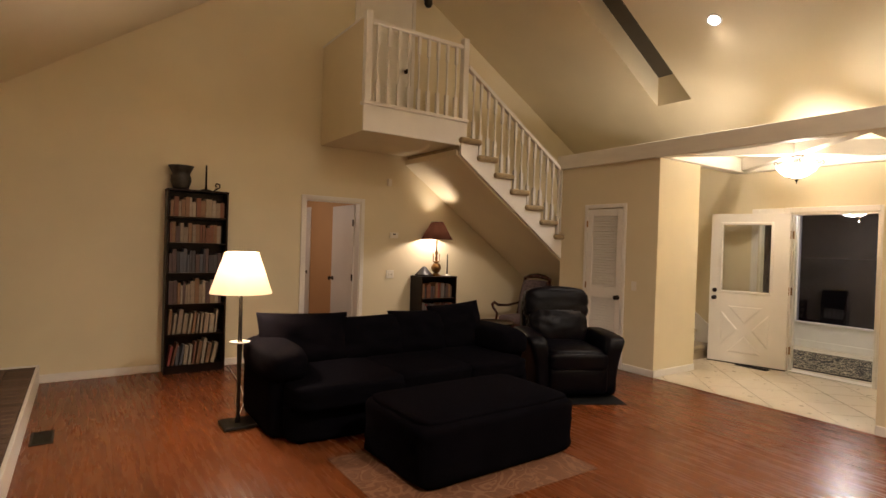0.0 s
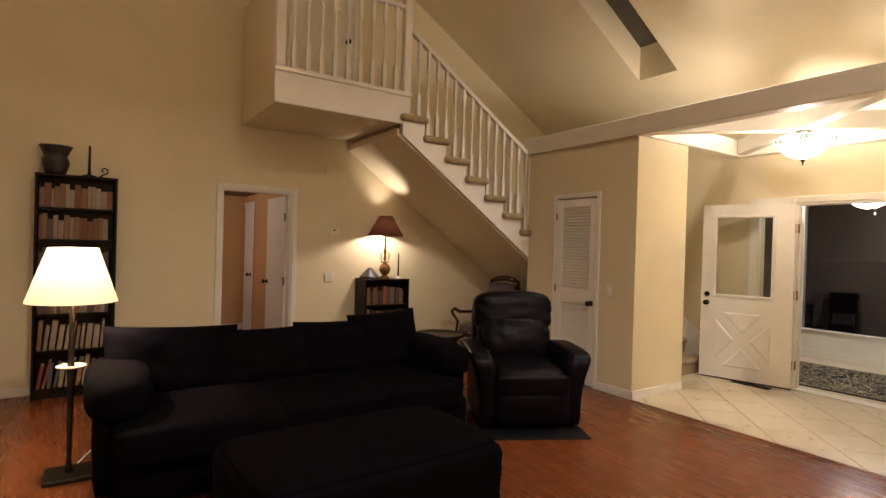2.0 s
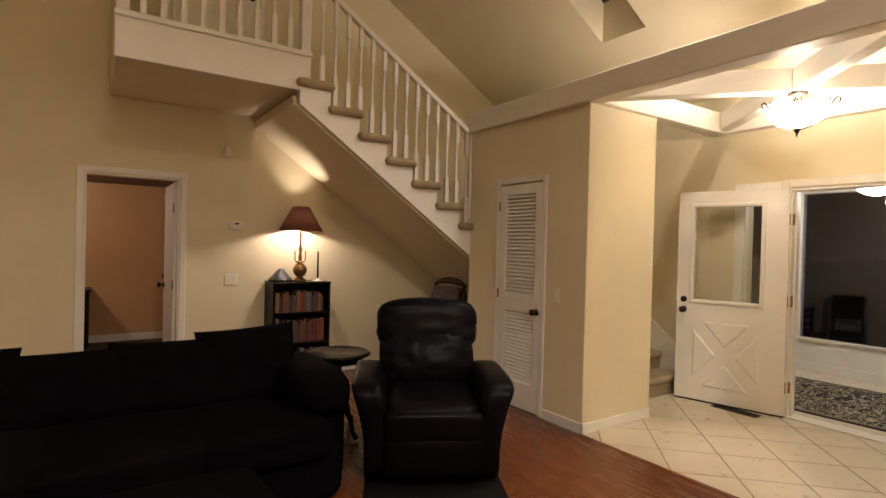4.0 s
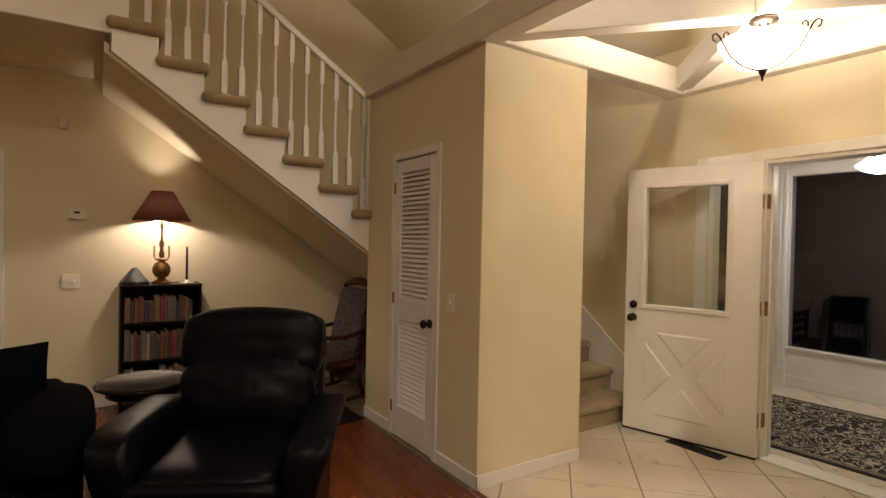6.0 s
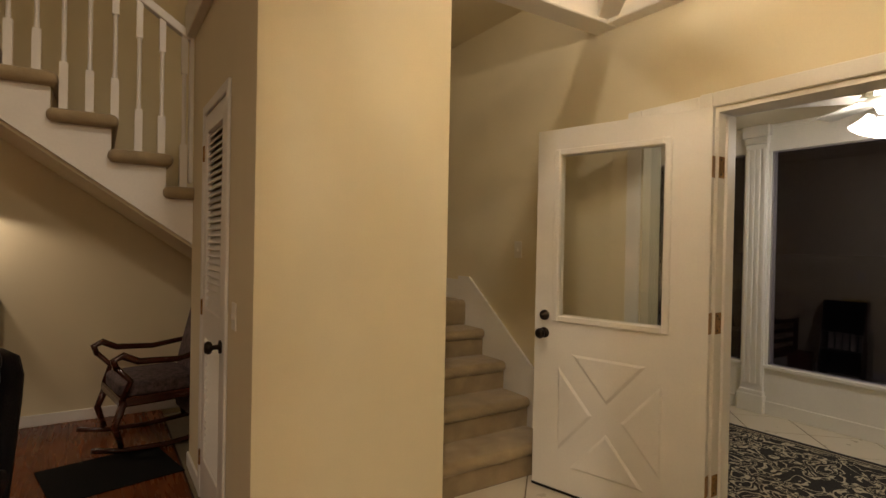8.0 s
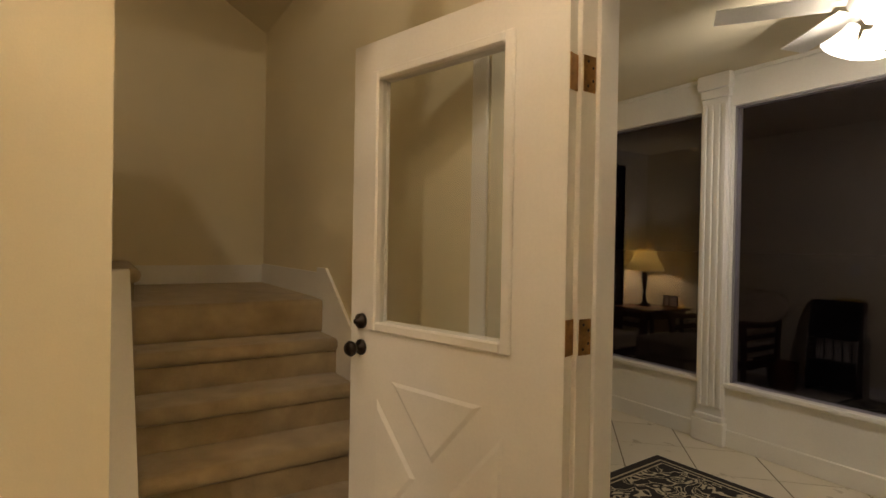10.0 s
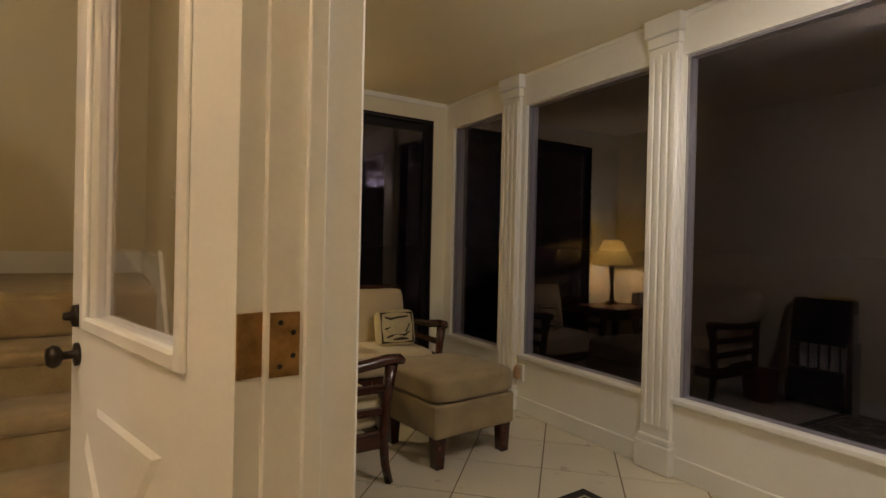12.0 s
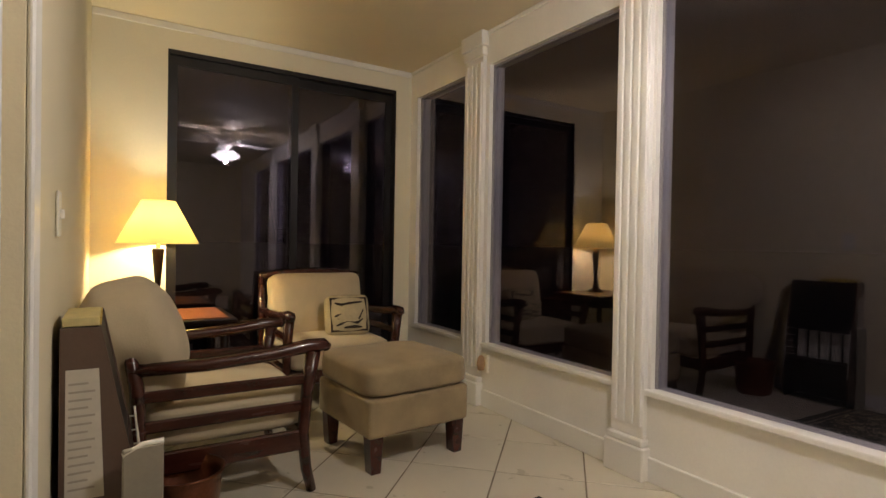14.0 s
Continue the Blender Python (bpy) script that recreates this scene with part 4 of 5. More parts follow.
plate("light_switch", pose(2.96, BACK - 0.001, 1.055), "double ivory light switch plate on the wall", 0.118, 0.115, 2)
plate("light_switch", pose(CX - 0.001, 2.90, 1.06, 0, 0, -90), "ivory light switch plate beside the closet door")
plate("light_switch", pose(SX0 + 0.0135, 2.95, 1.11, 0, 0, 90), "ivory light switch plate on the sunroom wall")
plate("light_switch", pose(FX - 0.001, 3.35, 1.35, 0, 0, -90), "ivory light switch plate in the stairwell")
thermo = thing("thermostat", (3.0, BACK - 0.001, 1.60), 0, "ivory wall thermostat with a small dark window", "thermostat")
part("body", boxes((-0.065, 0.065, -0.028, 0, -0.04, 0.04), bevel=0.006, seg=2), PLASTIC, thermo)
part("display", boxes((-0.02, 0.02, -0.030, -0.0285, 0.008, 0.024)), IRON, thermo)
chime = thing("wall_sensor", (2.90, BACK - 0.001, 2.33), 0, "small ivory sensor box high on the wall", "sensor")
part("body", boxes((-0.03, 0.03, -0.045, 0, -0.05, 0.05), bevel=0.01, seg=2), PLASTIC, chime)


def vent(place, turn, w, d, label):
    v = thing("floor_vent", place, turn, label, "floor vent")
    part("frame", boxes((-w / 2, w / 2, -d / 2, -d / 2 + 0.014, 0, 0.006), (-w / 2, w / 2, d / 2 - 0.014, d / 2, 0, 0.006), (-w / 2, -w / 2 + 0.014, -d / 2 + 0.014, d / 2 - 0.014, 0, 0.006), (w / 2 - 0.014, w / 2, -d / 2 + 0.014, d / 2 - 0.014, 0, 0.006)), IRON, v)
    n_ = int((w - 0.03) / 0.016)
    for k in range(n_):
        x = -w / 2 + 0.018 + k * 0.016
        part("slat", boxes((x, x + 0.006, -d / 2 + 0.014, d / 2 - 0.014, 0.0, 0.005)), IRON, v)
    part("backing", boxes((-w / 2 + 0.014, w / 2 - 0.014, -d / 2 + 0.014, d / 2 - 0.014, 0.0, 0.0015)), RUBBER, v)


vent((-0.82, 3.65, 0.0005), 90, 0.30, 0.14, "dark metal floor vent in the wood floor")
vent((6.72, 2.30, 0.0005), 92, 0.40, 0.11, "dark metal floor vent in the tile floor below the door")

# hearth
hearth = thing("hearth", (0, 0, 0), 0, "raised dark brick hearth with a pale painted edge", "hearth", kind="structure")
part("core", boxes((LEFT, -0.955, 0.6, 5.30, 0, 0.185)), BRICK, hearth)
part("edge", boxes((-0.955, -0.93, 0.6, 5.325, 0, 0.20), (LEFT, -0.955, 5.30, 5.325, 0, 0.20), bevel=0.004), WHITE, hearth, "pale painted edge")
brick_mesh = mesh_of("brick", boxes((-0.1, 0.1, -0.046, 0.046, 0, 0.02), bevel=0.004), mat("hearth_brick_piece", (0.12, 0.075, 0.05), 0.85, var=0.45, scale=10, bump=0.6, fine=60, random_by="object", spread=0.6))
for i in range(7):
    for j in range(44):
        ob = new("brick", brick_mesh)
        ob.parent, ob.location = hearth, (-1.06 - i * 0.208, 0.66 + j * 0.1045, 0.184)

# ---- living room furniture ----
sofa = thing("sofa", (0, 0, 0), 0, "long black upholstered sofa with loose back cushions", "sofa")
part("base", cushion(2.36, 0.98, 0.30, 0.02, 10, pose(1.84, 3.06, 0.005), square=14), BLACKCLOTH, sofa)
part("back_frame", cushion(2.40, 0.24, 0.66, 0.03, 8, pose(1.84, 3.53, 0.03), square=12), BLACKCLOTH, sofa)
for k, (cx_, w) in enumerate(((1.12, 0.92), (1.90, 0.78), (2.58, 0.70))):
    part("seat_cushion", cushion(w, 0.94 if k == 0 else 0.88, 0.19, 0.16, 10, pose(cx_, 2.92 if k == 0 else 2.95, 0.265), wrinkle=0.03, square=9), BLACKCLOTH, sofa)
for cx_, w, hh, t, r, roll, seed in ((1.03, 0.86, 0.50, 18, 5, 3, 0.3), (1.66, 0.74, 0.45, 20, -2, -1, 2.1), (2.20, 0.68, 0.47, 17, 2, 1, 4.4), (2.66, 0.62, 0.52, 14, -4, -4, 6.2)):
    part("back_cushion", pillow(w, 0.26, hh, pose(cx_, 3.28, 0.385, -t, roll, r), seed, fold=0.02), BLACKCLOTH, sofa)
for x in (0.70, 2.96):
    bm = cushion(0.26, 0.86, 0.52, 0.02, 6, pose(x, 3.20, 0.01), square=12)
    cushion(0.36, 0.96, 0.28, 0.04, 10, pose(x, 3.16, 0.405), bm, wrinkle=0.025, square=3.2)
    part("arm", bm, BLACKCLOTH, sofa)
ott = thing("ottoman", (1.76, 1.90, 0), 1.5, "large black upholstered ottoman in front of the sofa", "ottoman")
part("body", cushion(1.36, 0.82, 0.40, 0.04, 12, pose(0, 0, 0.009), wrinkle=0.02, square=14), BLACKCLOTH, ott)
part("top_cushion", cushion(1.30, 0.76, 0.10, 0.16, 10, pose(0, 0, 0.330), square=12, wrinkle=0.02), BLACKCLOTH, ott)

recl = thing("recliner", (3.70, 2.80, 0), -28, "black leather recliner with a pillowed back and flared arms", "armchair")
part("base", boxes((-0.30, 0.30, -0.26, 0.38, 0.006, 0.20), bevel=0.02, seg=2), LEATHER, recl)
part("seat", cushion(0.58, 0.70, 0.22, 0.22, 8, pose(0, -0.10, 0.27), wrinkle=0.02), LEATHER, recl)
part("footrest", cushion(0.60, 0.14, 0.27, 0.12, 7, pose(0, -0.40, 0.06)), LEATHER, recl)
part("footrest_roll", cushion(0.60, 0.20, 0.17, 0.12, 7, pose(0, -0.38, 0.29)), LEATHER, recl)
part("lumbar_cushion", cushion(0.66, 0.24, 0.42, 0.2, 18, pose(0, 0.24, 0.40, -14), wrinkle=0.08, gather=8.0, square=7), LEATHER, recl, "gathered black leather")
part("head_cushion", cushion(0.73, 0.27, 0.33, 0.22, 14, pose(0, 0.33, 0.70, -12), wrinkle=0.05, square=5), LEATHER, recl)
part("back_shell", cushion(0.70, 0.16, 0.80, 0.05, 7, pose(0, 0.43, 0.17, -10)), LEATHER, recl)
for s in (-1, 1):
    bm = cushion(0.15, 0.76, 0.60, 0.03, 9, pose(0.345 * s, -0.04, 0.02), wrinkle=0.02, square=9)
    for v in bm.verts:
        k = max(0.0, (v.co.z - 0.22) / 0.40)
        v.co.x += s * 0.075 * k * k + (v.co.x - 0.345 * s) * 0.35 * k
        v.co.z -= 0.05 * max(0.0, -v.co.y - 0.15) * k
    part("arm", bm, LEATHER, recl)
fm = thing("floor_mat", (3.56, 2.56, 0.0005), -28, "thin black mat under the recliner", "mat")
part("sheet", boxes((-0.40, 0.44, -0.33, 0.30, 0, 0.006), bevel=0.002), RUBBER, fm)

tbl = thing("side_table", (3.37, 3.60, 0), 0, "small round dark wood pedestal table", "side table")
part("tabletop", lathe([(0, 0.588), (0.225, 0.588), (0.245, 0.596), (0.248, 0.606), (0.235, 0.618), (0.225, 0.614), (0, 0.614)], 36), mat("dark_table_lacquer", (0.010, 0.006, 0.005), 0.22, spec=0.12, var=0.4, scale=5, bump=0), tbl)
part("apron", lathe([(0.18, 0.54), (0.19, 0.545), (0.19, 0.588), (0, 0.588)], 28), DARKWOOD, tbl)
part("column", lathe([(0, 0.16), (0.05, 0.16), (0.055, 0.20), (0.03, 0.24), (0.045, 0.34), (0.025, 0.44), (0.04, 0.54), (0, 0.54)], 18), DARKWOOD, tbl)
for k in range(3):
    a = 2 * math.pi * k / 3 + 0.7
    part("leg", tube([(r * math.cos(a), r * math.sin(a), z) for r, z in ((0.03, 0.20), (0.12, 0.21), (0.19, 0.14), (0.22, 0.05), (0.27, 0.022))], [0.026, 0.024, 0.02, 0.018, 0.02]), DARKWOOD, tbl)

rock = thing("rocking_chair", (4.87, 4.76, 0), -80, "old wooden rocking chair with tapestry seat and back under the stair", "rocking chair")
part("seat", cushion(0.50, 0.48, 0.10, 0.25, 7, pose(0, -0.03, 0.36)), TAPESTRY, rock, "worn tapestry seat")
part("seat_frame", boxes((-0.27, 0.27, -0.28, 0.22, 0.31, 0.37), bevel=0.01), MAHOGANY, rock)
part("back_pad", cushion(0.46, 0.08, 0.58, 0.25, 7, pose(0, 0.22, 0.42, -14)), TAPESTRY, rock, "worn tapestry back")
for s in (-1, 1):
    part("back_post", tube([(0.25 * s, 0.22, 0.36), (0.25 * s, 0.32, 0.75), (0.23 * s, 0.385, 1.0)], 0.022), MAHOGANY, rock)
part("throw", cushion(0.52, 0.09, 0.86, 0.2, 8, pose(0, 0.22, 0.13, -12), wrinkle=0.08), TAPESTRY, rock, "dark patterned throw draped over the back")
part("crest_rail", tube([(-0.25, 0.385, 1.0), (-0.14, 0.39, 1.035), (0, 0.392, 1.05), (0.14, 0.39, 1.035), (0.25, 0.385, 1.0)], [0.02, 0.035, 0.04, 0.035, 0.02]), MAHOGANY, rock, "carved crest rail")
for s in (-1, 1):
    part("arm", tube([(0.26 * s, 0.27, 0.62), (0.29 * s, 0.05, 0.585), (0.30 * s, -0.18, 0.60), (0.30 * s, -0.27, 0.645), (0.30 * s, -0.32, 0.62), (0.295 * s, -0.30, 0.56)], [0.018, 0.02, 0.022, 0.024, 0.022, 0.018]), MAHOGANY, rock)
    part("arm_post", tube([(0.295 * s, -0.30, 0.57), (0.285 * s, -0.22, 0.48), (0.27 * s, -0.26, 0.36)], 0.018), MAHOGANY, rock)
    part("front_leg", tube([(0.25 * s, -0.25, 0.34), (0.26 * s, -0.30, 0.2), (0.25 * s, -0.26, 0.06)], [0.026, 0.022, 0.018]), MAHOGANY, rock)
    part("back_leg", tube([(0.24 * s, 0.20, 0.34), (0.25 * s, 0.26, 0.05)], [0.022, 0.018]), MAHOGANY, rock)
    part("rocker", tube([(0.25 * s, -0.42, 0.075), (0.25 * s, -0.25, 0.035), (0.25 * s, 0.0, 0.02), (0.25 * s, 0.28, 0.035), (0.25 * s, 0.48, 0.08)], 0.018), MAHOGANY, rock)
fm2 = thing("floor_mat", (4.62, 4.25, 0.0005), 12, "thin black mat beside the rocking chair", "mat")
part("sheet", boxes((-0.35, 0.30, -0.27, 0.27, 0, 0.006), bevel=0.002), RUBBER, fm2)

# dresser in the room beyond
dresser = thing("dresser", (1.31, 8.13, 0), 0, "dark wooden dresser against the peach wall", "dresser")
part("body", boxes((-0.50, 0.47, -0.23, 0.25, 0.05, 0.74), bevel=0.008), DARKWOOD, dresser)
part("top", boxes((-0.52, 0.49, -0.25, 0.25, 0.74, 0.765), bevel=0.005), DARKWOOD, dresser)
part("plinth", boxes((-0.48, 0.45, -0.21, 0.23, 0, 0.05)), DARKWOOD, dresser)
for z in (0.08, 0.30, 0.52):
    front = part("drawer", boxes((-0.47, 0.44, -0.245, -0.23, z, z + 0.20), bevel=0.005), DARKWOOD, dresser)
    part("handle", boxes((-0.06, 0.03, -0.26, -0.245, z + 0.09, z + 0.11), bevel=0.003), BRASS, front, "brass pull")

# ---- sunroom furniture ----


def wood_chair(place, turn, label, loose=0.0):
    c = thing("armchair", place, turn, label, "armchair", "sunroom armchairs")
    for s in (-1, 1):
        x = 0.355 * s
        part("arm", tube([(x, 0.34, 0.575), (x, 0.1, 0.575), (x, -0.15, 0.59), (x, -0.30, 0.612), (x, -0.37, 0.612), (x, -0.392, 0.598)], [0.024, 0.027, 0.029, 0.03, 0.028, 0.018]), MAHOGANY, c)
        part("front_leg", tube([(x, -0.325, 0.59), (x, -0.30, 0.42), (x, -0.285, 0.25), (x, -0.30, 0.10), (x, -0.325, 0.0)], [0.034, 0.027, 0.026, 0.023, 0.021], 8), MAHOGANY, c)
        part("back_leg", tube([(x, 0.36, 0.0), (x, 0.31, 0.22), (x, 0.32, 0.5), (x, 0.375 - 0.02 * loose, 0.82 - 0.12 * loose)], [0.022, 0.026, 0.026, 0.02]), MAHOGANY, c)
        for z in (0.475, 0.365):
            bm = bmesh.new()
            put_box(bm, x - 0.011, x + 0.011, -0.30, 0.32, z - 0.022, z + 0.022, bevel=0.006)
            part("side_slat", bm, MAHOGANY, c)
        part("side_rail", boxes((x - 0.014, x + 0.014, -0.29, 0.32, 0.18, 0.265), bevel=0.006), MAHOGANY, c)
    part("front_rail", boxes((-0.345, 0.345, -0.305, -0.275, 0.19, 0.265), bevel=0.006), MAHOGANY, c)
    part("back_rail", boxes((-0.345, 0.345, 0.30, 0.325, 0.19, 0.265), bevel=0.006), MAHOGANY, c)
    rw_ = 0.37 - 0.05 * loose
    part("top_rail", tube([(-rw_, 0.375, 0.80), (-rw_ / 2, 0.382, 0.825), (0, 0.385, 0.832), (rw_ / 2, 0.382, 0.825), (rw_, 0.375, 0.80)], 0.024), MAHOGANY, c)
    for k in range(5):
        x = -0.24 + 0.12 * k
        part("back_slat", boxes((x - 0.02, x + 0.02, 0.335, 0.35, 0.26, 0.80)), MAHOGANY, c)
    seat = part("seat_cushion", cushion(0.66, 0.62, 0.16, 0.22, 8, pose(0, -0.01, 0.262), wrinkle=0.01), CREAM, c, "cream fabric seat cushion")
    bm = cushion(0.64, 0.18 + 0.07 * loose, 0.45 + 0.06 * loose, 0.28, 12, pose(0, 0.21 + 0.055 * loose, 0.375, -13), wrinkle=0.03 + 0.01 * loose, square=12 - 7 * loose)
    for v in bm.verts:
        v.co.x *= 1 + 0.26 * loose * min(1.0, max(0.0, (v.co.z - 0.56) / 0.10))
    part("back_cushion", bm, CREAM, c, "cream fabric back cushion")
    return c


wood_chair((7.60, 3.855, 0), 90, "dark wooden slatted armchair with cream cushions beside a copper pot", 1.0)
wood_chair((8.435, 4.745, 0), 0, "dark wooden slatted armchair with cream cushions and a small pillow")
o2 = thing("ottoman", (8.435, 3.77, 0), 5, "tan suede ottoman on dark tapered wooden legs", "ottoman")
part("body", boxes((-0.285, 0.285, -0.275, 0.275, 0.165, 0.345), bevel=0.018, seg=3), SUEDE, o2)
part("top_cushion", cushion(0.59, 0.57, 0.145, 0.20, 8, pose(0, 0, 0.345), wrinkle=0.01), SUEDE, o2)
for sx in (-1, 1):
    for sy in (-1, 1):
        bm = prism([(-0.036, 0.17), (0.036, 0.17), (0.024, 0), (-0.024, 0)], -0.03, 0.03, "y")
        bmesh.ops.translate(bm, verts=bm.verts, vec=(0.235 * sx, 0.225 * sy, 0))
        part("leg", bm, MAHOGANY, o2)
pil = thing("pillow", (8.545, 4.66, 0.425), -6, "small square pillow embroidered with a bird picture, on an armchair", "pillow")
part("body", cushion(0.29, 0.10, 0.27, 0.35, 7, pose(0, 0, 0, -16)), mat("pillow_cloth", (0.55, 0.46, 0.28), 0.9, var=0.15, scale=20, bump=0.4), pil)
dark = mat("pillow_border", (0.045, 0.03, 0.02), 0.9, var=0.3, scale=20)
mm = pose(0, 0, 0, -16)
for x0, x1, z0, z1 in ((-0.125, 0.125, 0.235, 0.247), (-0.125, 0.125, 0.02, 0.032), (-0.125, -0.113, 0.032, 0.235), (0.113, 0.125, 0.032, 0.235)):
    bm = bmesh.new()
    put_box(bm, x0, x1, -0.058, -0.045, z0, z1, m=mm)
    part("border", bm, dark, pil, "dark woven border")
for pts in (((-0.08, 0.10), (-0.03, 0.15), (0.03, 0.16), (0.08, 0.13)), ((-0.06, 0.17), (0.0, 0.15), (0.06, 0.19)), ((-0.09, 0.06), (-0.02, 0.085), (0.05, 0.075), (0.09, 0.10)), ((-0.095, 0.21), (-0.05, 0.195), (0.01, 0.205), (0.09, 0.215)),
            ((-0.10, 0.12), (-0.06, 0.135), (-0.02, 0.12)), ((0.03, 0.115), (0.06, 0.10), (0.095, 0.16)), ((-0.04, 0.045), (0.03, 0.05), (0.08, 0.045))):
    part("stitching", tube([mm @ Vector((x, -0.068, z)) for x, z in pts], [0.006] + [0.012] * (len(pts) - 2) + [0.005], 6), dark, pil, "dark stitched bird shape")
st = thing("side_table", (7.48, 4.80, 0), 0, "dark wooden end table with a reddish leather top in the corner", "side table")
part("tabletop", boxes((-0.33, 0.33, -0.30, 0.30, 0.575, 0.605), bevel=0.006, seg=2), DARKWOOD, st)
part("inlay", boxes((-0.29, 0.29, -0.26, 0.26, 0.6055, 0.609)), CHERRY, st, "reddish brown top")
part("apron", boxes((-0.29, 0.29, -0.26, -0.24, 0.50, 0.575), (-0.29, 0.29, 0.24, 0.26, 0.50, 0.575), (0.27, 0.29, -0.24, 0.24, 0.50, 0.575), (-0.29, -0.27, -0.24, 0.24, 0.50, 0.575)), DARKWOOD, st)
for sx in (-1, 1):
    for sy in (-1, 1):
        part("leg", tube([(0.27 * sx, 0.24 * sy, 0.58), (0.27 * sx, 0.24 * sy, 0.3), (0.29 * sx, 0.26 * sy, 0.0)], [0.026, 0.022, 0.018]), DARKWOOD, st)
sl = thing("table_lamp", (7.43, 4.90, 0.609), 0, "dark wooden table lamp with a lit yellow cone shade", "table lamp")
part("foot", lathe([(0, 0), (0.075, 0), (0.078, 0.012), (0.05, 0.025), (0.03, 0.04), (0, 0.04)], 24), DARKWOOD, sl)
part("column", lathe([(0.028, 0.04), (0.016, 0.12), (0.014, 0.16), (0.024, 0.27), (0.034, 0.375), (0.030, 0.385), (0, 0.386)], 18), DARKWOOD, sl)
part("socket", lathe([(0.012, 0.386), (0.012, 0.43), (0, 0.43)], 12), BRASS, sl)
part("shade", lathe([(0.222, 0.415), (0.092, 0.668)], 36), shade_mat("yellow_shade", (0.84, 0.60, 0.17), 0.22, 0.13), sl, "lit yellow fabric shade")
for x, y in ((7.29, 4.62), (7.25, 4.72)):
    pf = thing("picture_frame", (x, y, 0.609), 35, "small dark picture frame standing on the end table", "picture frame")
    part("frame", boxes((-0.05, 0.05, -0.006, 0.006, 0, 0.012), (-0.05, 0.05, -0.006, 0.006, 0.118, 0.13), (-0.05, -0.038, -0.006, 0.006, 0.012, 0.118), (0.038, 0.05, -0.006, 0.006, 0.012, 0.118)), DARKWOOD, pf)
    part("picture", boxes((-0.038, 0.038, -0.002, 0.003, 0.012, 0.118)), PLASTIC, pf)
# heater and copper pot beside the armchair
heater = thing("room_heater", (SX0 + 0.028, 2.85, 0), 0, "dark brown metal room heater with wire guard and paper label", "heater")
brown = mat("brown_enamel", (0.105, 0.066, 0.048), 0.45, var=0.15, scale=6)
black = mat("black_enamel", (0.012, 0.009, 0.009), 0.45, var=0.3, scale=9)
HW = 0.41
side_shape = [(0, 0.05), (0.20, 0.05), (0.20, 0.16), (0.155, 0.48), (0.083, 0.835), (0, 0.835)]
for y in (0, HW - 0.012):
    part("side_panel", prism(side_shape, y, y + 0.012, "y"), brown, heater, "brown enamelled side panel")
part("hood", prism([(0.0, 0.50), (0.147, 0.50), (0.078, 0.830), (0.0, 0.830)], 0.012, HW - 0.012, "y"), black, heater, "black sloping hood")
part("base", prism([(0.0, 0.05), (0.196, 0.05), (0.196, 0.16), (0.178, 0.28), (0.0, 0.28)], 0.012, HW - 0.012, "y"), black, heater)
part("back_plate", boxes((0, 0.02, 0.012, HW - 0.012, 0.28, 0.50)), black, heater)
for k in range(5):
    y = 0.06 + k * 0.072
    part("radiant", boxes((0.03, 0.06, y - 0.028, y + 0.028, 0.285, 0.47), bevel=0.008), PLASTIC, heater, "pale ceramic radiant")
for k in range(5):
    z = 0.31 + k * 0.045
    part("guard_wire", tube([(0.06, 0.008, z), (0.195 - k * 0.006, 0.008, z), (0.195 - k * 0.006, HW - 0.01, z), (0.06, HW - 0.01, z)], 0.0028, 6), PLASTIC, heater)
for y in (0.008, HW - 0.01):
    part("guard_wire", tube([(0.197, y, 0.20), (0.168, y, 0.52)], 0.0032, 6), PLASTIC, heater)
    part("foot", boxes((0.01, 0.19, y - 0.004 if y > 0.1 else y, y + 0.010 if y < 0.1 else y, 0, 0.05)), black, heater)
paper = part("label", prism([(0.012, 0.42), (0.092, 0.42), (0.079, 0.735), (0.012, 0.735)], -0.003, -0.0005, "y"), mat("label_paper", (0.55, 0.50, 0.42), 0.8, var=0.06, scale=30), heater, "pale printed paper label")
ink = mat("print_ink", (0.36, 0.32, 0.27), 0.8)
for k in range(14):
    z = 0.445 + k * 0.0195
    part("print_line", boxes((0.018, 0.072 - 0.007 * (k * 5 % 3), -0.0036, -0.0031, z, z + 0.005)), ink, paper)
pad = thing("note_pad", (SX0 + 0.031, 2.865, 0.836), 0, "pale yellow paper pad lying on the heater", "note pad")
part("paper", boxes((0, 0.076, 0, 0.22, 0, 0.022), bevel=0.002), mat("yellow_pad", (0.55, 0.46, 0.20), 0.7, var=0.15, scale=20), pad)
part("binding", boxes((0.0765, 0.0795, 0.002, 0.218, 0.001, 0.021)), mat("ochre_binding", (0.50, 0.34, 0.06), 0.6), pad, "ochre glued edge")
tin = thing("metal_folder", (SX0 + 0.20, 2.80, 0), 8, "grey metal sheet leaning beside the heater", "metal sheet")
part("sheet", boxes((-0.045, 0.045, -0.012, 0.0, 0.0, 0.545), bevel=0.003), mat("grey_sheet", (0.36, 0.33, 0.27), 0.35, 0.4, var=0.1), tin)
part("rim", tube([(-0.045, -0.006, 0.53), (0.0, -0.006, 0.55), (0.045, -0.006, 0.55)], 0.007, 6), PLASTIC, tin, "bright folded rim")
cp = thing("pot", (7.42, 3.39, 0), 0, "dark copper bucket on the tile floor beside the armchair", "pot")
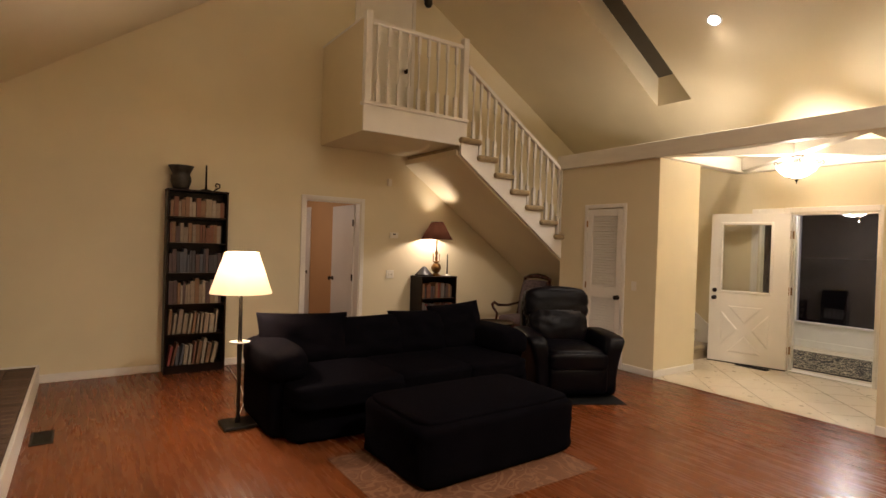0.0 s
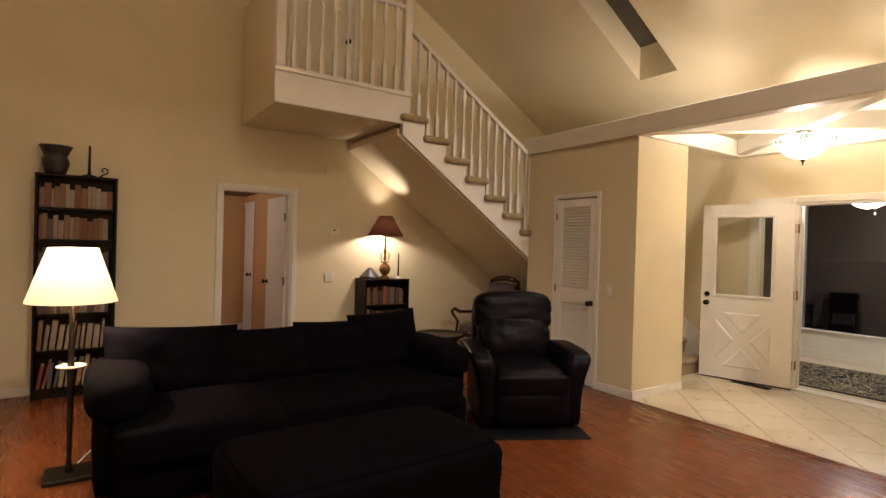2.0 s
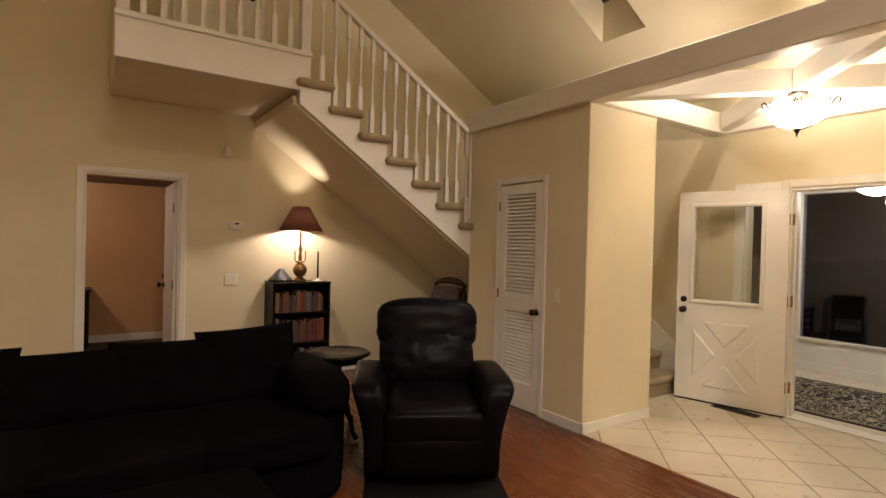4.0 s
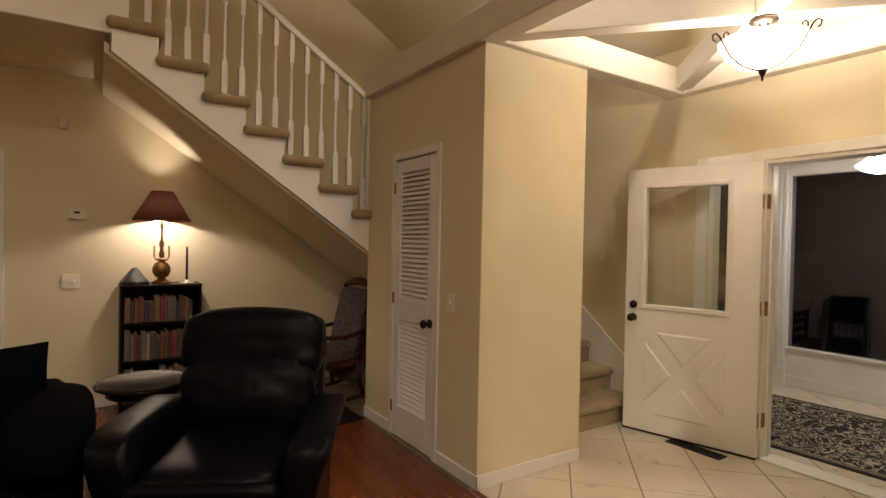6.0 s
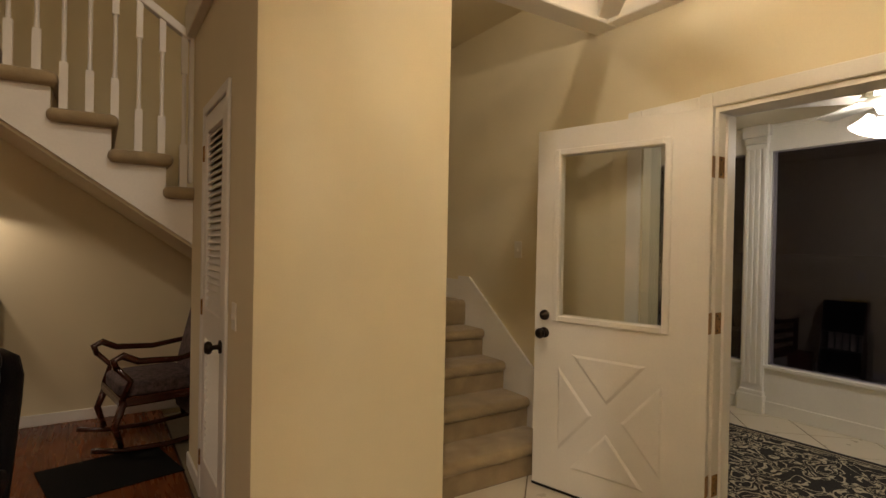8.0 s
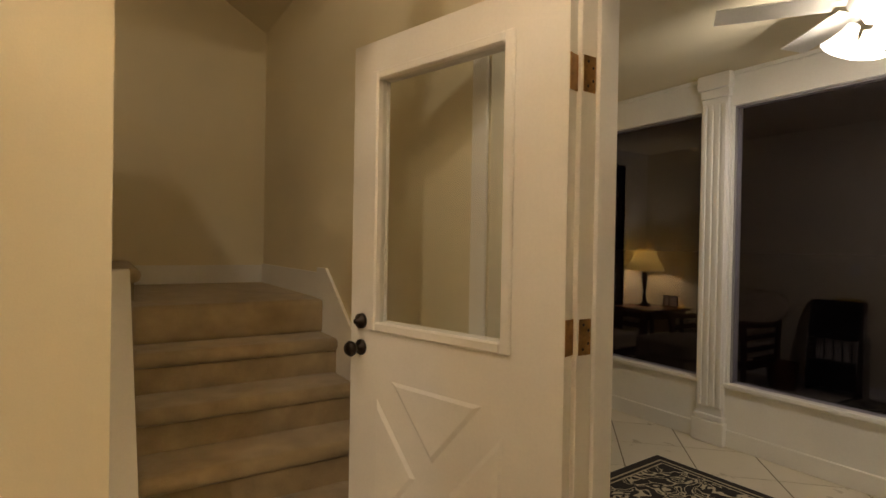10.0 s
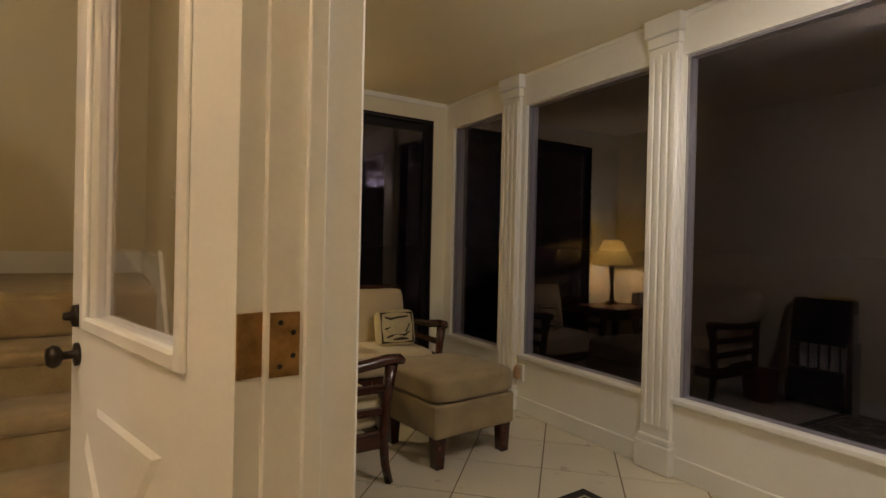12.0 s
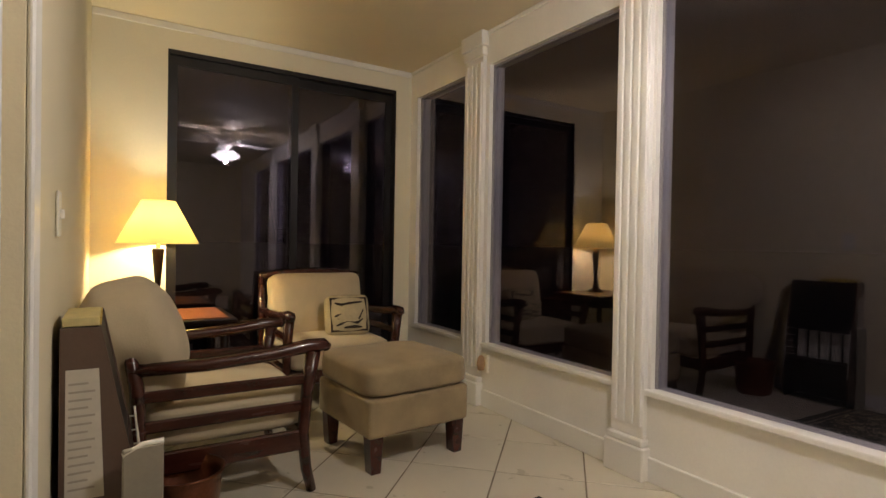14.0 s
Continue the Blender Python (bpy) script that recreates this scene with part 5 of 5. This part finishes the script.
part("body", lathe([(0, 0), (0.105, 0), (0.115, 0.02), (0.128, 0.20), (0.138, 0.225), (0.142, 0.235), (0.132, 0.235), (0.120, 0.20), (0.108, 0.02), (0, 0.015)], 32), mat("dark_copper", (0.16, 0.06, 0.03), 0.35, 0.8, var=0.4, scale=12, bump=0.15), cp)
air = thing("air_freshener", (SX1 - 0.019, 4.07, 0.285), 0, "small tan plug-in air freshener on the wall", "air freshener")
part("body", lathe([(0, -0.05), (0.022, -0.04), (0.028, 0.0), (0.022, 0.035), (0.012, 0.05), (0, 0.052)], 14, pose(-0.022, 0, 0)), mat("tan_plastic", (0.42, 0.26, 0.14), 0.5), air)
part("plate", boxes((-0.002, 0.018, -0.036, 0.036, -0.058, 0.058), bevel=0.002), PLASTIC, air)

fan = thing("ceiling_fan", (8.42, 1.80, SC), 0, "white ceiling fan with a cluster of lit bell shades", "ceiling fan")
part("canopy", lathe([(0, -0.001), (0.07, -0.001), (0.06, -0.04), (0.02, -0.06), (0, -0.06)], 20), WHITE, fan)
part("rod", lathe([(0.012, -0.05), (0.012, -0.12)], 10), WHITE, fan)
part("motor", lathe([(0, -0.09), (0.06, -0.093), (0.10, -0.11), (0.10, -0.16), (0.06, -0.19), (0.04, -0.235), (0, -0.245)], 24), WHITE, fan)
chain = part("pull_chain", tube([(0.03, -0.05, -0.24), (0.03, -0.05, -0.43)], 0.002, 6), BRASS, fan)
part("pull_knob", lathe([(0, -0.455), (0.008, -0.448), (0.008, -0.435), (0, -0.428)], 8, pose(0.03, -0.05, 0)), WHITE, chain)
for k in range(5):
    bm = bmesh.new()
    m5 = Matrix.Rotation(2 * math.pi * k / 5 + 0.93, 4, "Z") @ pose(0, 0, -0.145, 10, 0, 0)
    put_box(bm, 0.14, 0.58, -0.06, 0.06, -0.004, 0.004, bevel=0.003, m=m5)
    put_box(bm, 0.08, 0.16, -0.02, 0.02, -0.005, 0.003, m=m5)
    part("blade", bm, WHITE, fan)
BELL = shade_mat("bell_glass", (1.0, 0.95, 0.86), 2.5, 0.6)
for k in range(4):
    m5 = Matrix.Rotation(2 * math.pi * k / 4 + 0.6, 4, "Z") @ pose(0.075, 0, -0.245, 0, -28, 0) @ Matrix.Scale(1.25, 4)
    part("bell_shade", lathe([(0.018, 0.0), (0.024, -0.025), (0.040, -0.06), (0.056, -0.085), (0.053, -0.085), (0.037, -0.058), (0.020, -0.025)], 18, m5), BELL, fan, "glowing bell-shaped glass shade")


# ---- rugs ----
def rug_mat(name, ground, figure, scale):
    m = mat(name, ground, 0.95, var=0.2, scale=30, bump=0.6, fine=300)
    n, l = m.node_tree.nodes, m.node_tree.links
    b = n["Principled BSDF"]
    co, a = n.new("ShaderNodeTexCoord"), n.new("ShaderNodeTexNoise")
    a.inputs["Scale"].default_value, a.inputs["Detail"].default_value, a.inputs["Distortion"].default_value = scale, 1.0, 1.6
    l.new(co.outputs["Object"], a.inputs["Vector"])
    ramp = n.new("ShaderNodeValToRGB")
    ramp.color_ramp.interpolation = "CONSTANT"
    e = ramp.color_ramp.elements
    e[0].position, e[0].color = 0.0, (0, 0, 0, 1)
    e[1].position, e[1].color = 0.455, (1, 1, 1, 1)
    for p, v in ((0.515, 0), (0.60, 1), (0.64, 0)):
        x = e.new(p)
        x.color = (v, v, v, 1)
    l.new(a.outputs["Fac"], ramp.inputs[0])
    mix = n.new("ShaderNodeMix")
    mix.data_type = "RGBA"
    old = b.inputs["Base Color"].links[0].from_socket
    l.new(old, mix.inputs["A"])
    mix.inputs["B"].default_value = (*figure, 1)
    l.new(ramp.outputs[0], mix.inputs["Factor"])
    l.new(mix.outputs["Result"], b.inputs["Base Color"])
    return m


rug = thing("rug", (8.02, 1.75, 0), 3, "black rug with cream scrollwork and a striped border", "rug")
RB, RC = mat("rug_black", (0.018, 0.014, 0.012), 0.95, var=0.3, scale=40, bump=0.6), mat("rug_cream", (0.42, 0.36, 0.25), 0.95, var=0.2, scale=40, bump=0.6)
rw, rl = 0.76, 1.17


def ring(a, b, z0, z1):
    return boxes((-rw + a, rw - a, -rl + a, -rl + b, z0, z1), (-rw + a, rw - a, rl - b, rl - a, z0, z1), (-rw + a, -rw + b, -rl + b, rl - b, z0, z1), (rw - b, rw - a, -rl + b, rl - b, z0, z1))


part("border", ring(0, 0.05, 0, 0.008), RB, rug)
part("stripe", ring(0.05, 0.062, 0, 0.009), RC, rug)
part("border", ring(0.062, 0.085, 0, 0.008), RB, rug)
part("stripe", ring(0.085, 0.095, 0, 0.009), RC, rug)
part("field", boxes((-rw + 0.095, rw - 0.095, -rl + 0.095, rl - 0.095, 0, 0.009)), rug_mat("rug_scroll", (0.012, 0.010, 0.009), (0.48, 0.42, 0.30), 7.0), rug)
rug2 = thing("rug", (1.75, 1.62, 0.0), 0, "faded thin brown patterned rug under the ottoman", "rug")
part("field", boxes((-0.93, 0.60, -0.40, 0.66, 0.0, 0.006), bevel=0.002), rug_mat("rug_faded", (0.15, 0.060, 0.024), (0.22, 0.105, 0.05), 4.0), rug2)

# ---- floor pieces ----
WOOD_A = mat("oak_plank", (0.158, 0.045, 0.0115), 0.27, spec=0.32, var=0.15, scale=3, bump=0.0, fine=18, random_by="object", spread=0.5, stretch=(9, 0.8, 1))
WOOD_B = mat("oak_plank_far", (0.158, 0.045, 0.0115), 0.27, spec=0.32, var=0.15, scale=3, bump=0.0, fine=18, random_by="island", spread=0.5, stretch=(9, 0.8, 1))
floor_wood = setting("floor", boxes((4.955, CX - 0.001, 0.30, 2.586, -0.012, 0.004), bevel=0.003), WOOD_B, "polished reddish oak strip floor", "floor")
rp = random.Random(3)
PW = 0.083
far_v, far_f, near_planks = [], [], []
x = LEFT
while x < CX - 0.05:
    x1 = min(x + PW, 4.955)
    y = FRONT - rp.uniform(0, 1.0)
    while y < BACK:
        y1 = y + rp.uniform(0.9, 1.9)
        a, b = max(y, FRONT), min(y1, BACK)
        if b - a > 0.02:
            box_ = (x + 0.00012, x1 - 0.00012, a + 0.00012, b - 0.00012)
            if 0.0 < x < 4.9 and -0.2 < (a + b) / 2 < 4.2 and len(near_planks) < 290 and (x + 1 > (a + b) / 2):
                near_planks.append(box_)
            else:
                far_f.append(len(far_v))
                far_v.append(box_)
        y = y1
    x += PW


def plank_data(b, vs, fs):
    n0 = len(vs)
    vs += [(b[0], b[2], -0.013), (b[1], b[2], -0.013), (b[1], b[3], -0.013), (b[0], b[3], -0.013), (b[0], b[2], 0), (b[1], b[2], 0), (b[1], b[3], 0), (b[0], b[3], 0)]
    fs += [tuple(n0 + k for k in q) for q in ((0, 1, 5, 4), (1, 2, 6, 5), (2, 3, 7, 6), (3, 0, 4, 7), (4, 5, 6, 7))]


vs, fs = [], []
for b in far_v:
    plank_data(b, vs, fs)
me = bpy.data.meshes.new("planks")
me.from_pydata(vs, [], fs)
me.materials.append(WOOD_B)
ob = new("planks", me)
ob.parent = floor_wood
tagged(ob, kind="stuff")
for b in near_planks:
    vs, fs = [], []
    plank_data(b, vs, fs)
    me = bpy.data.meshes.new("plank")
    me.from_pydata(vs, [], fs)
    me.materials.append(WOOD_A)
    ob = new("plank", me)
    ob.parent = floor_wood

# diagonal floor tiles, cut at the walls
TILE = mat("floor_tile", (0.64, 0.58, 0.46), 0.30, var=0.05, scale=9, bump=0.03, fine=40, random_by="object", spread=0.5)
floor_tiles = setting("floor_2", boxes((FX, SX0, EA + 0.02, EB - 0.02, -0.05, -0.004)), GROUT, "pale beige square tiles laid diagonally", "floor")


def clip(poly, axis, limit, keep_less):
    out = []
    for k in range(len(poly)):
        p, q = poly[k], poly[(k + 1) % len(poly)]
        a, b = (p[axis] <= limit) == keep_less, (q[axis] <= limit) == keep_less
        if a:
            out.append(p)
        if a != b:
            t = (limit - p[axis]) / (q[axis] - p[axis])
            out.append((p[0] + t * (q[0] - p[0]), p[1] + t * (q[1] - p[1])))
    return out


TS, OFF_D, OFF_S = 0.4055, -3.741, 8.53
R2 = math.sqrt(0.5)
AREAS = [(CX - 0.001, FX + 0.065, 0.47, 2.6), (5.851, FX - 0.001, 2.6, 2.95), (FX + 0.065, SX1 - 0.001, EA + 0.02, EB - 0.02), (SX0, SX1 - 0.001, -1.5, SY1)]
AREAS[2] = (FX + 0.065, SX0, EA + 0.02, EB - 0.02)
whole = None
for i in range(-14, 16):
    for j in range(-16, 16):
        d0, s0 = OFF_D * R2 + i * TS, OFF_S * R2 + j * TS     # d = (y - x), s = (x + y), in lengths across the tile
        h = 0.004
        ds = ((d0 + h, s0 + h), (d0 + TS - h, s0 + h), (d0 + TS - h, s0 + TS - h), (d0 + h, s0 + TS - h))
        quad = [((s - d) * R2, (s + d) * R2) for d, s in ds]
        for x0, x1, y0, y1 in AREAS:
            p = clip(clip(clip(clip(quad, 0, x0, False), 0, x1, True), 1, y0, False), 1, y1, True)
            if len(p) < 3 or abs(sum(p[k][0] * p[(k + 1) % len(p)][1] - p[(k + 1) % len(p)][0] * p[k][1] for k in range(len(p)))) < 0.004:
                continue
            c = (sum(q[0] for q in p) / len(p), sum(q[1] for q in p) / len(p))
            n_ = len(p)
            vs = [(q[0], q[1], -0.003) for q in p] + [(q[0], q[1], -0.0012) for q in p] + [(q[0] + (c[0] - q[0]) * 0.008, q[1] + (c[1] - q[1]) * 0.008, 0.0) for q in p]
            fs = [tuple(range(2 * n_, 3 * n_))]
            for k in range(n_):
                k2 = (k + 1) % n_
                fs += [(k, k2, n_ + k2, n_ + k), (n_ + k, n_ + k2, 2 * n_ + k2, 2 * n_ + k)]
            me = bpy.data.meshes.new("tile")
            me.from_pydata(vs, [], fs)
            me.materials.append(TILE)
            ob = new("tile", me)
            ob.parent = floor_tiles
